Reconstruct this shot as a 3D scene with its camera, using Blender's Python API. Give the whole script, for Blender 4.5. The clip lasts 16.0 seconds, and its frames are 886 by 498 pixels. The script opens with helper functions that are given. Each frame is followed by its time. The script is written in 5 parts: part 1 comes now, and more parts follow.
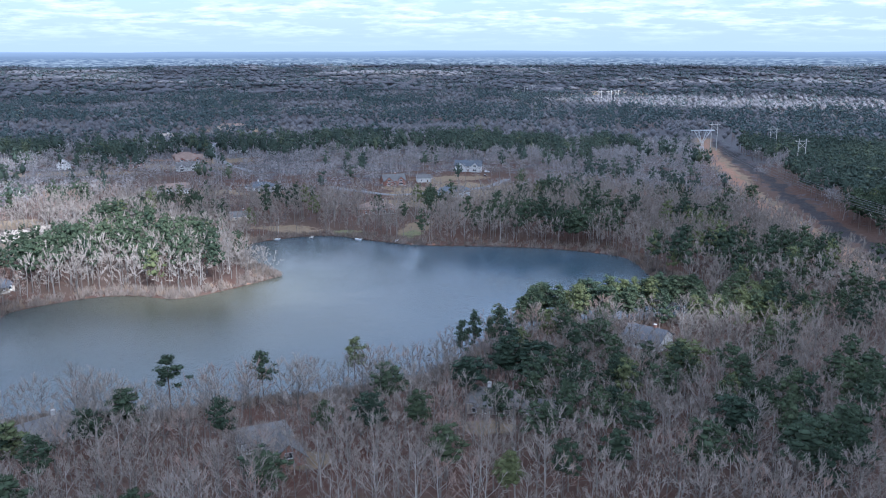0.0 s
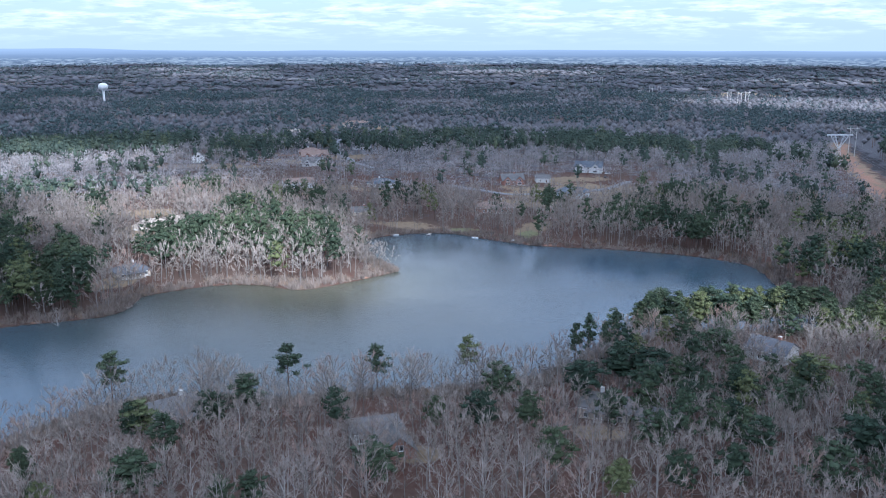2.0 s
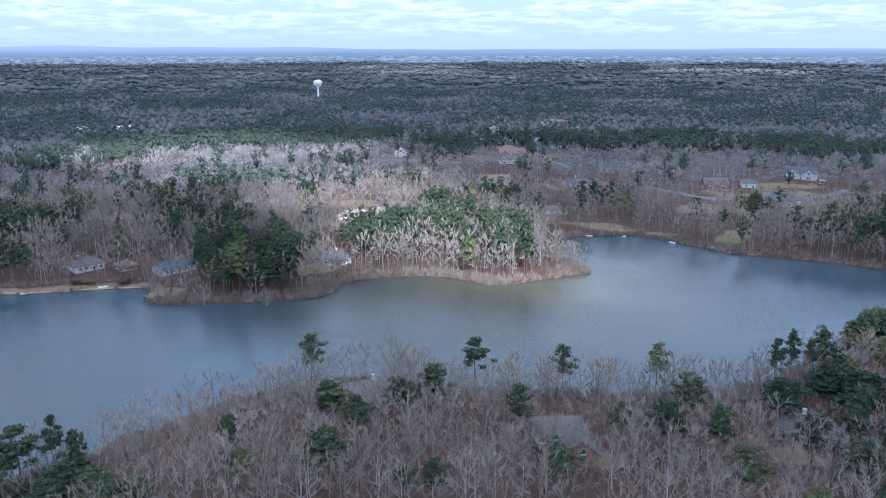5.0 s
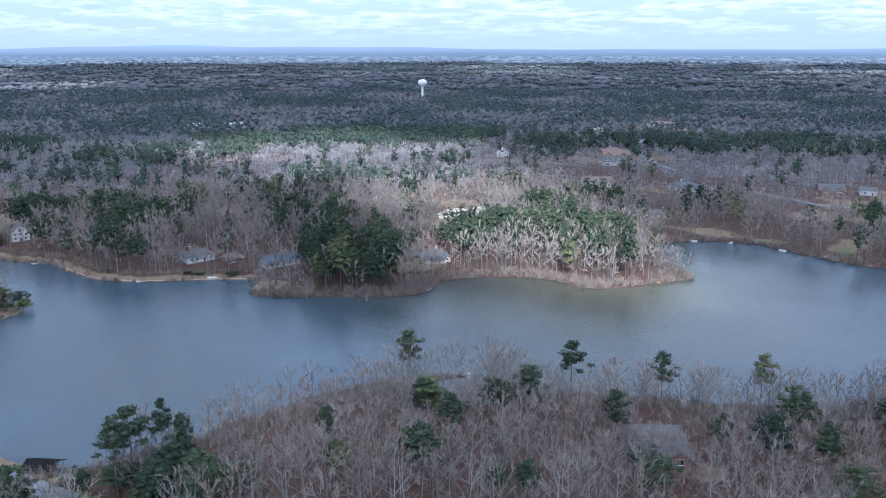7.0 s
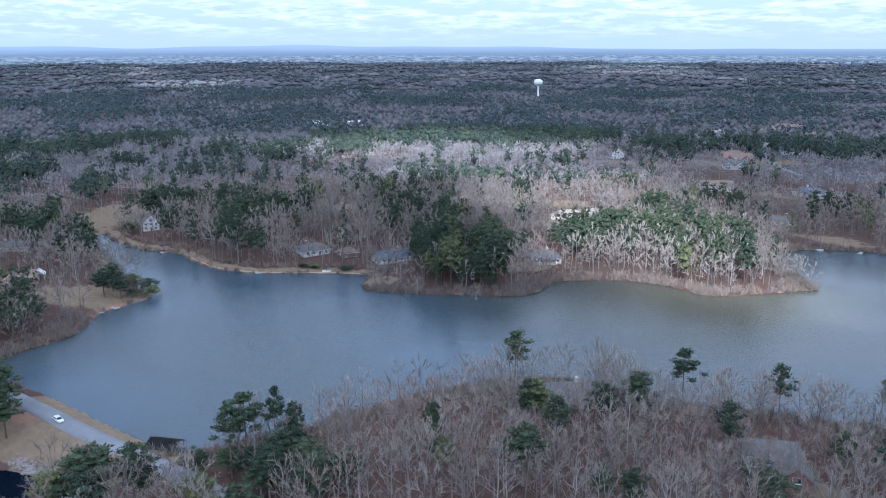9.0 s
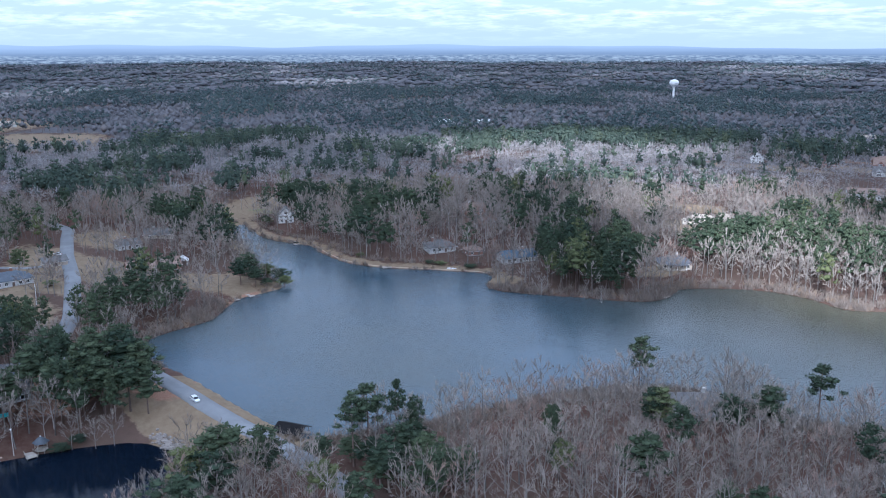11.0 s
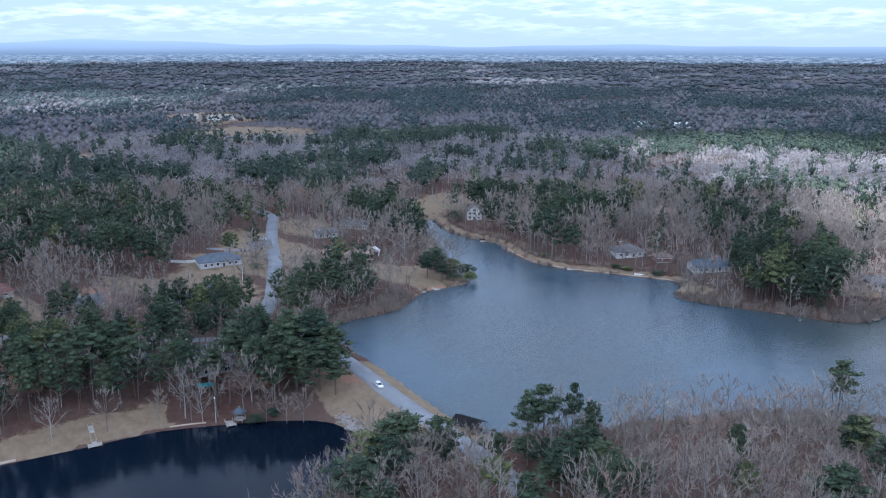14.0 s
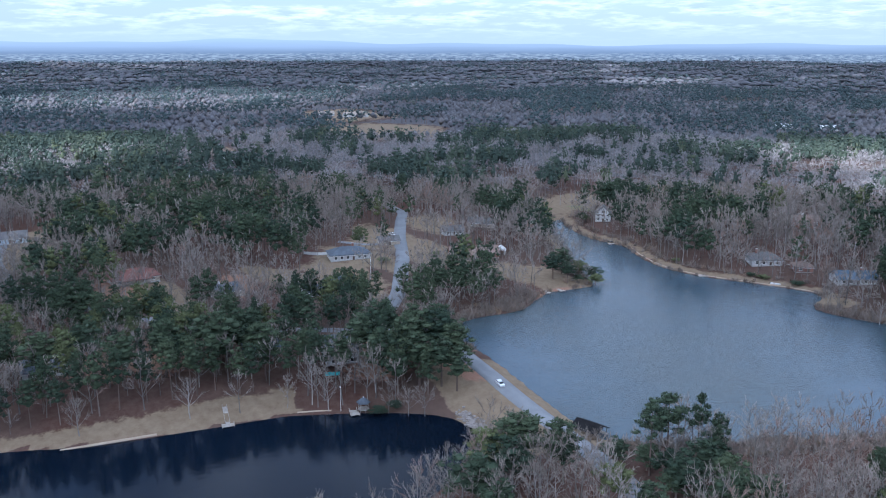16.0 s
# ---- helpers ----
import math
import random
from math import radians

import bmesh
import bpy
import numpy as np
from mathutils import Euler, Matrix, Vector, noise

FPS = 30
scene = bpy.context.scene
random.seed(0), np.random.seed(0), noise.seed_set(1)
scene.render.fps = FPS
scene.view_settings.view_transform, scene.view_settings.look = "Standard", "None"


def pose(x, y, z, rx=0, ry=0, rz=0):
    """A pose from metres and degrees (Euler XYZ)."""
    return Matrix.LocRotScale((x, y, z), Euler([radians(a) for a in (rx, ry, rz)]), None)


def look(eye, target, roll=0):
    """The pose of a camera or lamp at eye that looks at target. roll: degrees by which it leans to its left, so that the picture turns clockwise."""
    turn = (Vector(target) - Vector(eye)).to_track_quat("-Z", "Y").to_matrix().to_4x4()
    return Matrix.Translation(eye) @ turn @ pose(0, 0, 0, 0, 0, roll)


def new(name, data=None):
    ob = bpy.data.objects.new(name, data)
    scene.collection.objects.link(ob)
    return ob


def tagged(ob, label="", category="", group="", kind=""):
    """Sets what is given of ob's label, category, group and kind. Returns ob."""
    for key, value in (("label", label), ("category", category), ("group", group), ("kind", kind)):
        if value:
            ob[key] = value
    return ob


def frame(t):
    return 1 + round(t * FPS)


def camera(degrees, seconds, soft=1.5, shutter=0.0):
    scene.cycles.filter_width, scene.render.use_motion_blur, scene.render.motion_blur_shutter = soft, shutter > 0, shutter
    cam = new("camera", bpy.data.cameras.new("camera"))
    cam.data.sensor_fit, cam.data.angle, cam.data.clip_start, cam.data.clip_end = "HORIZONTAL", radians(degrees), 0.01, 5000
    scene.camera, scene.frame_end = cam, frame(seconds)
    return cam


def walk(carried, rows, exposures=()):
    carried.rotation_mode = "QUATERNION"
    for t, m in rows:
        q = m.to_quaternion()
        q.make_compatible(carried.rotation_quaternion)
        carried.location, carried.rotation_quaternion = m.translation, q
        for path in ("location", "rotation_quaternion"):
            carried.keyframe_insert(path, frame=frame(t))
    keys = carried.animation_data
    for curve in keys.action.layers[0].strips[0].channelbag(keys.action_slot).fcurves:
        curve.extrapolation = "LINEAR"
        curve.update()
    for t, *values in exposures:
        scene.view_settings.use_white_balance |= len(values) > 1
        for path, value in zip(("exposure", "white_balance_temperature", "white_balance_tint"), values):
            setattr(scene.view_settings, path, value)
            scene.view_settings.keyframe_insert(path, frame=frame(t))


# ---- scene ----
EYE = 120.0
cam = camera(54.81, 16.0, soft=1.05)
# seconds, yaw, pitch, lean to the left, in degrees: the drone hovers and turns
ROWS = [
    (0.0, 4.523, -13.318, -0.102),
    (0.5, 6.599, -13.349, -0.060),
    (1.0, 8.648, -13.352, 0.003),
    (1.5, 10.530, -13.351, -0.008),
    (2.0, 12.519, -13.359, 0.036),
    (2.5, 14.690, -13.356, 0.028),
    (3.0, 16.733, -13.379, -0.004),
    (3.5, 18.850, -13.405, 0.012),
    (4.0, 21.335, -13.424, -0.013),
    (6.5, 30.868, -13.461, -0.056),
    (7.0, 32.539, -13.452, -0.025),
    (7.5, 34.476, -13.465, -0.041),
    (8.0, 36.220, -13.456, -0.047),
    (8.5, 38.113, -13.457, -0.070),
    (9.0, 40.160, -13.470, -0.068),
    (11.5, 50.783, -13.496, -0.028),
    (12.0, 52.751, -13.477, 0.012),
    (12.5, 55.022, -13.474, 0.049),
    (13.0, 57.009, -13.492, 0.106),
    (13.5, 59.163, -13.500, 0.112),
    (14.0, 61.528, -13.518, 0.101),
    (14.5, 63.580, -13.530, 0.109),
    (15.0, 65.925, -13.554, 0.080),
    (15.5, 67.994, -13.579, 0.016),
    (16.0, 70.198, -13.600, 0.039),
]
walk(cam, [(t, pose(0, 0, EYE, 90 + pitch, 0, yaw) @ pose(0, 0, 0, 0, 0, roll)) for t, yaw, pitch, roll in ROWS],
     [(0.0, 0.98, 4480, 10), (16.0, 0.98, 4480, 10)])

# ---- sky, sun ----
SUN_EL, SUN_YAW = 38.0, 215.0     # the sun stands behind the first view, to its right
world = bpy.data.worlds.new("sky")
scene.world = world
world.use_nodes = True


def node(tree, kind, **values):
    n = tree.nodes.new(kind)
    for key, value in values.items():
        if key in n.inputs:
            n.inputs[key].default_value = value
        else:
            setattr(n, key, value)
    return n


def math_node(tree, op, a, b=None, clamp=False):
    n = tree.nodes.new("ShaderNodeMath")
    n.operation, n.use_clamp = op, clamp
    for i, v in enumerate((a, b)):
        if v is None:
            continue
        if isinstance(v, (int, float)):
            n.inputs[i].default_value = v
        else:
            tree.links.new(v, n.inputs[i])
    return n.outputs[0]


def mixed(tree, fac, a, b, kind="MIX"):
    n = tree.nodes.new("ShaderNodeMix")
    n.data_type, n.blend_type = "RGBA", kind
    for sock, v in ((n.inputs[0], fac), (n.inputs[6], a), (n.inputs[7], b)):
        if isinstance(v, (int, float)):
            sock.default_value = v
        elif isinstance(v, tuple):
            sock.default_value = (*v, 1)
        else:
            tree.links.new(v, sock)
    return n.outputs[2]


def ramp(tree, fac, *stops):
    n = tree.nodes.new("ShaderNodeValToRGB")
    e = n.color_ramp.elements
    while len(e) < len(stops):
        e.new(0.5)
    for el, (p, c) in zip(e, stops):
        el.position = p
        el.color = (c, c, c, 1) if isinstance(c, (int, float)) else (*c, 1)
    tree.links.new(fac, n.inputs[0])
    return n.outputs[0]


def noise_node(tree, vec, scale, detail=4.0, rough=0.55):
    n = tree.nodes.new("ShaderNodeTexNoise")
    n.inputs["Scale"].default_value, n.inputs["Detail"].default_value, n.inputs["Roughness"].default_value = scale, detail, rough
    tree.links.new(vec, n.inputs["Vector"])
    return n.outputs["Fac"]


wt = world.node_tree
sky = node(wt, "ShaderNodeTexSky", sky_type="NISHITA", sun_disc=False, sun_elevation=radians(SUN_EL),
           sun_rotation=radians(-SUN_YAW), air_density=1.2, dust_density=1.0, ozone_density=2.0)
# broken cloud on a flat layer: the direction laid onto a plane overhead
tc = wt.nodes.new("ShaderNodeTexCoord")
sep = wt.nodes.new("ShaderNodeSeparateXYZ")
wt.links.new(tc.outputs["Generated"], sep.inputs[0])
up = math_node(wt, "ADD", math_node(wt, "MAXIMUM", sep.outputs[2], 0.0), 0.12)
com = wt.nodes.new("ShaderNodeCombineXYZ")
wt.links.new(math_node(wt, "DIVIDE", sep.outputs[0], up), com.inputs[0])
wt.links.new(math_node(wt, "DIVIDE", sep.outputs[1], up), com.inputs[1])
puff = noise_node(wt, com.outputs[0], 1.9, 10.0, 0.56)
shade = noise_node(wt, com.outputs[0], 5.0, 5.0, 0.6)
cover = ramp(wt, puff, (0.44, 0.0), (0.54, 1.0))
low = ramp(wt, sep.outputs[2], (0.0, 0.0), (0.012, 0.3), (0.03, 1.0))
cloud_colour = mixed(wt, ramp(wt, shade, (0.35, 0.0), (0.62, 1.0)), (4.7, 4.7, 4.9), (7.6, 7.0, 6.6))
haze_colour = mixed(wt, ramp(wt, sep.outputs[2], (0.0, 0.0), (0.03, 1.0)), (4.6, 4.6, 5.1), (4.9, 4.85, 5.2))
blue = mixed(wt, ramp(wt, sep.outputs[2], (0.0, 1.0), (0.10, 0.55), (0.45, 0.0)), sky.outputs[0], haze_colour)
clouded = mixed(wt, math_node(wt, "MULTIPLY", cover, low), blue, cloud_colour)
bg = wt.nodes["Background"]
wt.links.new(clouded, bg.inputs["Color"])
bg.inputs["Strength"].default_value = 0.086

sun = new("sun", bpy.data.lights.new("sun", "SUN"))
sun.data.energy, sun.data.angle, sun.data.color = 5.0, radians(0.6), (1.0, 0.82, 0.62)
sun.matrix_world = look((0, 0, 0), (-math.sin(radians(SUN_YAW)) * math.cos(radians(SUN_EL)) * -1,
                                    math.cos(radians(SUN_YAW)) * math.cos(radians(SUN_EL)) * -1, -math.sin(radians(SUN_EL))))


# ---- materials ----
def material(name, rough=0.85, metal=0.0, spec=0.25):
    m = bpy.data.materials.new(name)
    m.use_nodes = True
    t = m.node_tree
    b = t.nodes["Principled BSDF"]
    b.inputs["Roughness"].default_value, b.inputs["Metallic"].default_value = rough, metal
    b.inputs["Specular IOR Level"].default_value = spec
    return m, t, b


def position(tree):
    return tree.nodes.new("ShaderNodeNewGeometry").outputs["Position"]


def bump(tree, bsdf, height, strength=0.4, distance=0.2):
    n = node(tree, "ShaderNodeBump", Strength=strength, Distance=distance)
    tree.links.new(height, n.inputs["Height"])
    tree.links.new(n.outputs[0], bsdf.inputs["Normal"])


def worn(name, a, b_, rough=0.85, scale=0.6, fine=6.0, metal=0.0, spec=0.25, strength=0.3, distance=0.02):
    """Two tones by a coarse and a fine noise, with relief."""
    m, t, b = material(name, rough, metal, spec)
    p = position(t)
    n1, n2 = noise_node(t, p, scale, 5.0), noise_node(t, p, fine, 3.0)
    mix = math_node(t, "ADD", math_node(t, "MULTIPLY", n1, 0.65), math_node(t, "MULTIPLY", n2, 0.35))
    t.links.new(mixed(t, ramp(t, mix, (0.36, 0.0), (0.64, 1.0)), a, b_), b.inputs["Base Color"])
    bump(t, b, n2, strength, distance)
    return m


def tree_material(name, dark, light, odd, odd_share=0.08, rough=0.9, by_twig=0.3):
    """Colour by each tree's own tone, with a finer change from twig to twig."""
    m, t, b = material(name, rough, 0.0, 0.12)
    a = node(t, "ShaderNodeAttribute", attribute_name="tone")
    isl = t.nodes.new("ShaderNodeNewGeometry").outputs["Random Per Island"]
    ob = t.nodes.new("ShaderNodeObjectInfo").outputs["Random"]
    tone = math_node(t, "FRACT", math_node(t, "ADD", a.outputs["Fac"], ob))
    v = math_node(t, "ADD", math_node(t, "MULTIPLY", tone, 1.0 - by_twig), math_node(t, "MULTIPLY", isl, by_twig))
    c = mixed(t, v, dark, light)
    c = mixed(t, ramp(t, tone, (1 - odd_share - 0.01, 0.0), (1 - odd_share, 0.8)), c, odd)
    t.links.new(c, b.inputs["Base Color"])
    return m


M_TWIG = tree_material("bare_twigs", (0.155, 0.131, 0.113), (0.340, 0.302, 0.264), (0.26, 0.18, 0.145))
# distance haze painted into the next five base colours, used from lod 3 on
M_HAZE_TWIG = tree_material("ash_grey_twigs", (0.182, 0.170, 0.168), (0.355, 0.338, 0.330), (0.27, 0.22, 0.20))
M_FAR_HAZE_TWIG = tree_material("far_grey_twigs", (0.128, 0.125, 0.135), (0.160, 0.156, 0.165), (0.155, 0.142, 0.138))
M_FARTHEST_HAZE_TWIG = tree_material("mauve_grey_twigs", (0.098, 0.097, 0.108), (0.120, 0.118, 0.127), (0.118, 0.112, 0.116))
M_FAR_HAZE_NEEDLE = tree_material("far_needles", (0.062, 0.084, 0.088), (0.086, 0.110, 0.104), (0.098, 0.118, 0.088), 0.04, 0.9, 0.15)
M_HAZE_NEEDLE = tree_material("dull_needles", (0.046, 0.064, 0.054), (0.085, 0.105, 0.074), (0.10, 0.118, 0.07), 0.04, 0.9, 0.15)
M_TRUNK = tree_material("grey_bark", (0.115, 0.102, 0.092), (0.29, 0.268, 0.245), (0.37, 0.35, 0.325), 0.10)
M_NEEDLE = tree_material("pine_needles", (0.032, 0.048, 0.033), (0.081, 0.100, 0.054), (0.120, 0.132, 0.057), 0.10, 0.9, 0.16)
M_PINEBARK = tree_material("pine_bark", (0.09, 0.07, 0.06), (0.20, 0.15, 0.125), (0.2, 0.17, 0.15))
M_BRUSH = tree_material("shore_brush", (0.15, 0.122, 0.103), (0.31, 0.262, 0.220), (0.26, 0.19, 0.13))
M_ASPHALT = worn("asphalt", (0.17, 0.175, 0.185), (0.235, 0.24, 0.25), 0.9, 0.12, 3.0)
M_PAVE = worn("pale_concrete", (0.42, 0.40, 0.37), (0.55, 0.53, 0.50), 0.9, 0.3, 4.0)
M_PAINT = worn("white_paint", (0.70, 0.70, 0.68), (0.80, 0.80, 0.79), 0.5, 0.3, 3.0)
M_DOCK = worn("weathered_planks", (0.26, 0.23, 0.20), (0.42, 0.39, 0.35), 0.85, 0.8, 9.0)
M_STEEL = worn("galvanised_steel", (0.52, 0.54, 0.55), (0.66, 0.68, 0.69), 0.5, 0.2, 2.0, 0.3)
M_ROCK = worn("grey_riprap", (0.17, 0.15, 0.135), (0.32, 0.29, 0.265), 0.9, 0.8, 5.0)
M_DARKROOF = worn("black_roofing", (0.012, 0.012, 0.013), (0.025, 0.024, 0.025), 0.9, 0.5, 5.0, 0.0, 0.03)
M_BEACH = worn("pale_sand", (0.34, 0.27, 0.20), (0.46, 0.38, 0.29), 0.95, 0.3, 3.0)

# ground: leaf litter under the trees, straw-coloured lawn, red clay and sand by the attributes of the sheet
M_GROUND, t, b = material("winter_ground", 0.95, 0.0, 0.1)
p = position(t)
n1, n2, n3 = noise_node(t, p, 0.02, 6.0), noise_node(t, p, 0.35, 6.0, 0.7), noise_node(t, p, 2.2, 3.0)
n4 = noise_node(t, p, 0.09, 4.0, 0.6)
litter = mixed(t, ramp(t, n1, (0.38, 0.0), (0.62, 1.0)), (0.078, 0.040, 0.029), (0.092, 0.066, 0.051))
litter = mixed(t, ramp(t, n2, (0.35, 0.0), (0.7, 1.0)), litter, (0.115, 0.078, 0.062))
lawn = mixed(t, ramp(t, n2, (0.3, 0.0), (0.7, 1.0)), (0.168, 0.124, 0.080), (0.245, 0.192, 0.130))
green = mixed(t, ramp(t, n2, (0.3, 0.0), (0.7, 1.0)), (0.13, 0.14, 0.065), (0.21, 0.20, 0.11))
clay = mixed(t, ramp(t, n3, (0.35, 0.0), (0.65, 1.0)), (0.22, 0.115, 0.075), (0.31, 0.20, 0.14))
# dark brown-grey tone of the strip beside the corridor
scrub = mixed(t, ramp(t, n2, (0.35, 0.0), (0.65, 1.0)), (0.032, 0.030, 0.033), (0.058, 0.053, 0.055))
c = litter
# purple-grey that stands for haze and canopy on the far ground
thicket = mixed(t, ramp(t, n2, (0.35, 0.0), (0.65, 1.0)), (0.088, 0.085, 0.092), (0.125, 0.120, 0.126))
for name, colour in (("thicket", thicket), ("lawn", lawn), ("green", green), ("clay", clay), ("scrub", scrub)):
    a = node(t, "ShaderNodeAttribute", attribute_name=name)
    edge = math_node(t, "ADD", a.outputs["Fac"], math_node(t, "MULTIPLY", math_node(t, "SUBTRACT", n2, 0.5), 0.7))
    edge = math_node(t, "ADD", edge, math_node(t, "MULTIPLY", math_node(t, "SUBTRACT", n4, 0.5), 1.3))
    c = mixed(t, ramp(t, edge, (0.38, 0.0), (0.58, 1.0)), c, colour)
t.links.new(c, b.inputs["Base Color"])
bump(t, b, math_node(t, "ADD", n2, n3), 0.6, 0.25)

# water: dark body, sky in the gloss, small waves broken into calm and ruffled reaches
def water_material(name, deep, silty, calm, ruffled, strength, size, gloss=0.5, shore_tint=None):
    m, t, b = material(name, 0.06, 0.0, 0.5)
    p = position(t)
    turn = node(t, "ShaderNodeMapping")
    turn.inputs["Scale"].default_value, turn.inputs["Rotation"].default_value = (1.0, 0.4, 1.0), (0, 0, radians(35))
    t.links.new(p, turn.inputs[0])
    reach = noise_node(t, p, 0.009, 5.0, 0.6)
    waves = noise_node(t, turn.outputs[0], size, 5.0, 0.65)
    b.inputs["IOR"].default_value = 1.333
    b.inputs["Specular IOR Level"].default_value = gloss
    c = mixed(t, ramp(t, reach, (0.4, 0.0), (0.65, 1.0)), deep, silty)
    if shore_tint:
        # a tint round one stretch of the shore, fading outwards
        away = node(t, "ShaderNodeVectorMath", operation="DISTANCE")
        t.links.new(p, away.inputs[0])
        away.inputs[1].default_value = shore_tint[0]
        spread = math_node(t, "ADD", math_node(t, "DIVIDE", away.outputs["Value"], shore_tint[1]), math_node(t, "MULTIPLY", math_node(t, "SUBTRACT", reach, 0.5), 0.9))
        c = mixed(t, ramp(t, spread, (0.25, 1.0), (1.0, 0.0)), c, shore_tint[2])
    t.links.new(c, b.inputs["Base Color"])
    t.links.new(ramp(t, reach, (0.38, calm), (0.62, ruffled)), b.inputs["Roughness"])
    stirred = math_node(t, "MULTIPLY", waves, ramp(t, reach, (0.40, 0.38), (0.58, 1.0)))
    bump(t, b, stirred, strength, 0.25)
    return m


M_WATER = water_material("lake_water", (0.044, 0.070, 0.096), (0.056, 0.073, 0.080), 0.02, 0.09, 1.15, 0.8, 0.5, ((-155, 390, 0), 150.0, (0.074, 0.073, 0.050)))
M_POND = water_material("pond_water", (0.004, 0.007, 0.014), (0.005, 0.009, 0.018), 0.03, 0.05, 0.14, 0.6, 0.17)

# ---- lie of the land ----
FAR_SHORE = [(90, 385), (94, 402), (86, 426), (76, 452), (73, 474), (65, 494), (34, 509), (-7, 515), (-56, 515), (-92, 528), (-112, 537),
             (-131, 535), (-151, 523), (-163, 506), (-157, 480), (-140, 455), (-124, 440), (-128, 428), (-153, 396), (-165, 390),
             (-184, 394), (-207, 388), (-227, 369), (-232, 360), (-228, 343), (-233, 328), (-259, 311), (-281, 296), (-297, 291),
             (-310, 306), (-320, 309), (-344, 292)]
WEST_SHORE = [(-364, 276), (-387, 267), (-414, 269), (-433, 274), (-450, 269), (-467, 265), (-493, 267), (-522, 274), (-505, 258),
              (-470, 245), (-438, 234), (-401, 221), (-370, 214), (-365, 203), (-363, 185), (-347, 167), (-341, 157), (-338, 135),
              (-326, 121), (-305, 119), (-288, 123), (-227, 126), (-211, 131)]
NEAR_SHORE = [(-202, 150), (-196, 165), (-193, 182), (-185, 209), (-178, 225), (-169, 240), (-156, 250), (-139, 254), (-118, 257),
              (-95, 270), (-63, 280), (-44, 289), (-31, 297), (-17, 318), (1, 343), (25, 364), (77, 376)]
POND = [(-235, 97), (-243, 96), (-250, 93), (-257, 84), (-264, 66), (-270, 43), (-270, 30), (-269, 3), (-269, -22), (-272, -60),
        (-240, -110), (-190, -90), (-180, -20), (-190, 40), (-203, 71), (-225, 90)]


def rounded(points, n=4):
    """A closed curve through the points."""
    p = np.array(points, float)
    a, b_, c_, d_ = np.roll(p, 1, 0), p, np.roll(p, -1, 0), np.roll(p, -2, 0)
    out = []
    for k in range(n):
        u = k / n
        out.append(0.5 * (2 * b_ + (c_ - a) * u + (2 * a - 5 * b_ + 4 * c_ - d_) * u * u + (3 * b_ - a - 3 * c_ + d_) * u ** 3))
    return np.stack(out, 1).reshape(-1, 2)


LAKE_LINE = rounded(FAR_SHORE + WEST_SHORE + NEAR_SHORE)
POND_LINE = rounded(POND)
POND_Z = -3.0


def to_line(x, y, line, closed=True):
    """Distance from points to a line; with closed, negative inside."""
    x, y = np.ravel(x), np.ravel(y)
    best = np.full(x.shape, 1e9)
    inside = np.zeros(x.shape, bool)
    a = np.asarray(line, float)
    for (x0, y0), (x1, y1) in zip(a, np.roll(a, -1, 0)) if closed else zip(a[:-1], a[1:]):
        dx, dy = x1 - x0, y1 - y0
        u = np.clip(((x - x0) * dx + (y - y0) * dy) / (dx * dx + dy * dy + 1e-9), 0, 1)
        best = np.minimum(best, (x - x0 - u * dx) ** 2 + (y - y0 - u * dy) ** 2)
        if closed and y0 != y1:
            inside ^= ((y0 > y) != (y1 > y)) & (x < (x1 - x0) * (y - y0) / (y1 - y0) + x0)
    return np.where(inside, -1, 1) * np.sqrt(best)


_rng = np.random.default_rng(5)
_WAVES = [(s, _rng.uniform(0, 6.28), _rng.uniform(0, 6.28), w) for s, w in ((610, 1.0), (430, .8), (270, .6), (170, .45), (95, .3), (57, .2))]


def swell(x, y, kind=0):
    """A smooth random field of about -1 to 1."""
    f = 0
    for i, (size, ph, turn, w) in enumerate(_WAVES):
        turn = turn + kind * 1.7 + i
        u, v = x * math.cos(turn) + y * math.sin(turn), -x * math.sin(turn) + y * math.cos(turn)
        f = f + w * np.sin(6.283 * u / size + ph + kind) * np.cos(6.283 * v / (size * 0.8) + 2 * ph + 3 * kind)
    return f / 1.6


def patch(x, y, cx, cy, rx, ry, turn=0.0):
    """1 in the middle of an oval, 0.5 on its edge, 0 outside."""
    c_, s_ = math.cos(radians(turn)), math.sin(radians(turn))
    u, v = ((x - cx) * c_ + (y - cy) * s_) / rx, (-(x - cx) * s_ + (y - cy) * c_) / ry
    return np.clip(1.5 - np.sqrt(u * u + v * v), 0, 1)


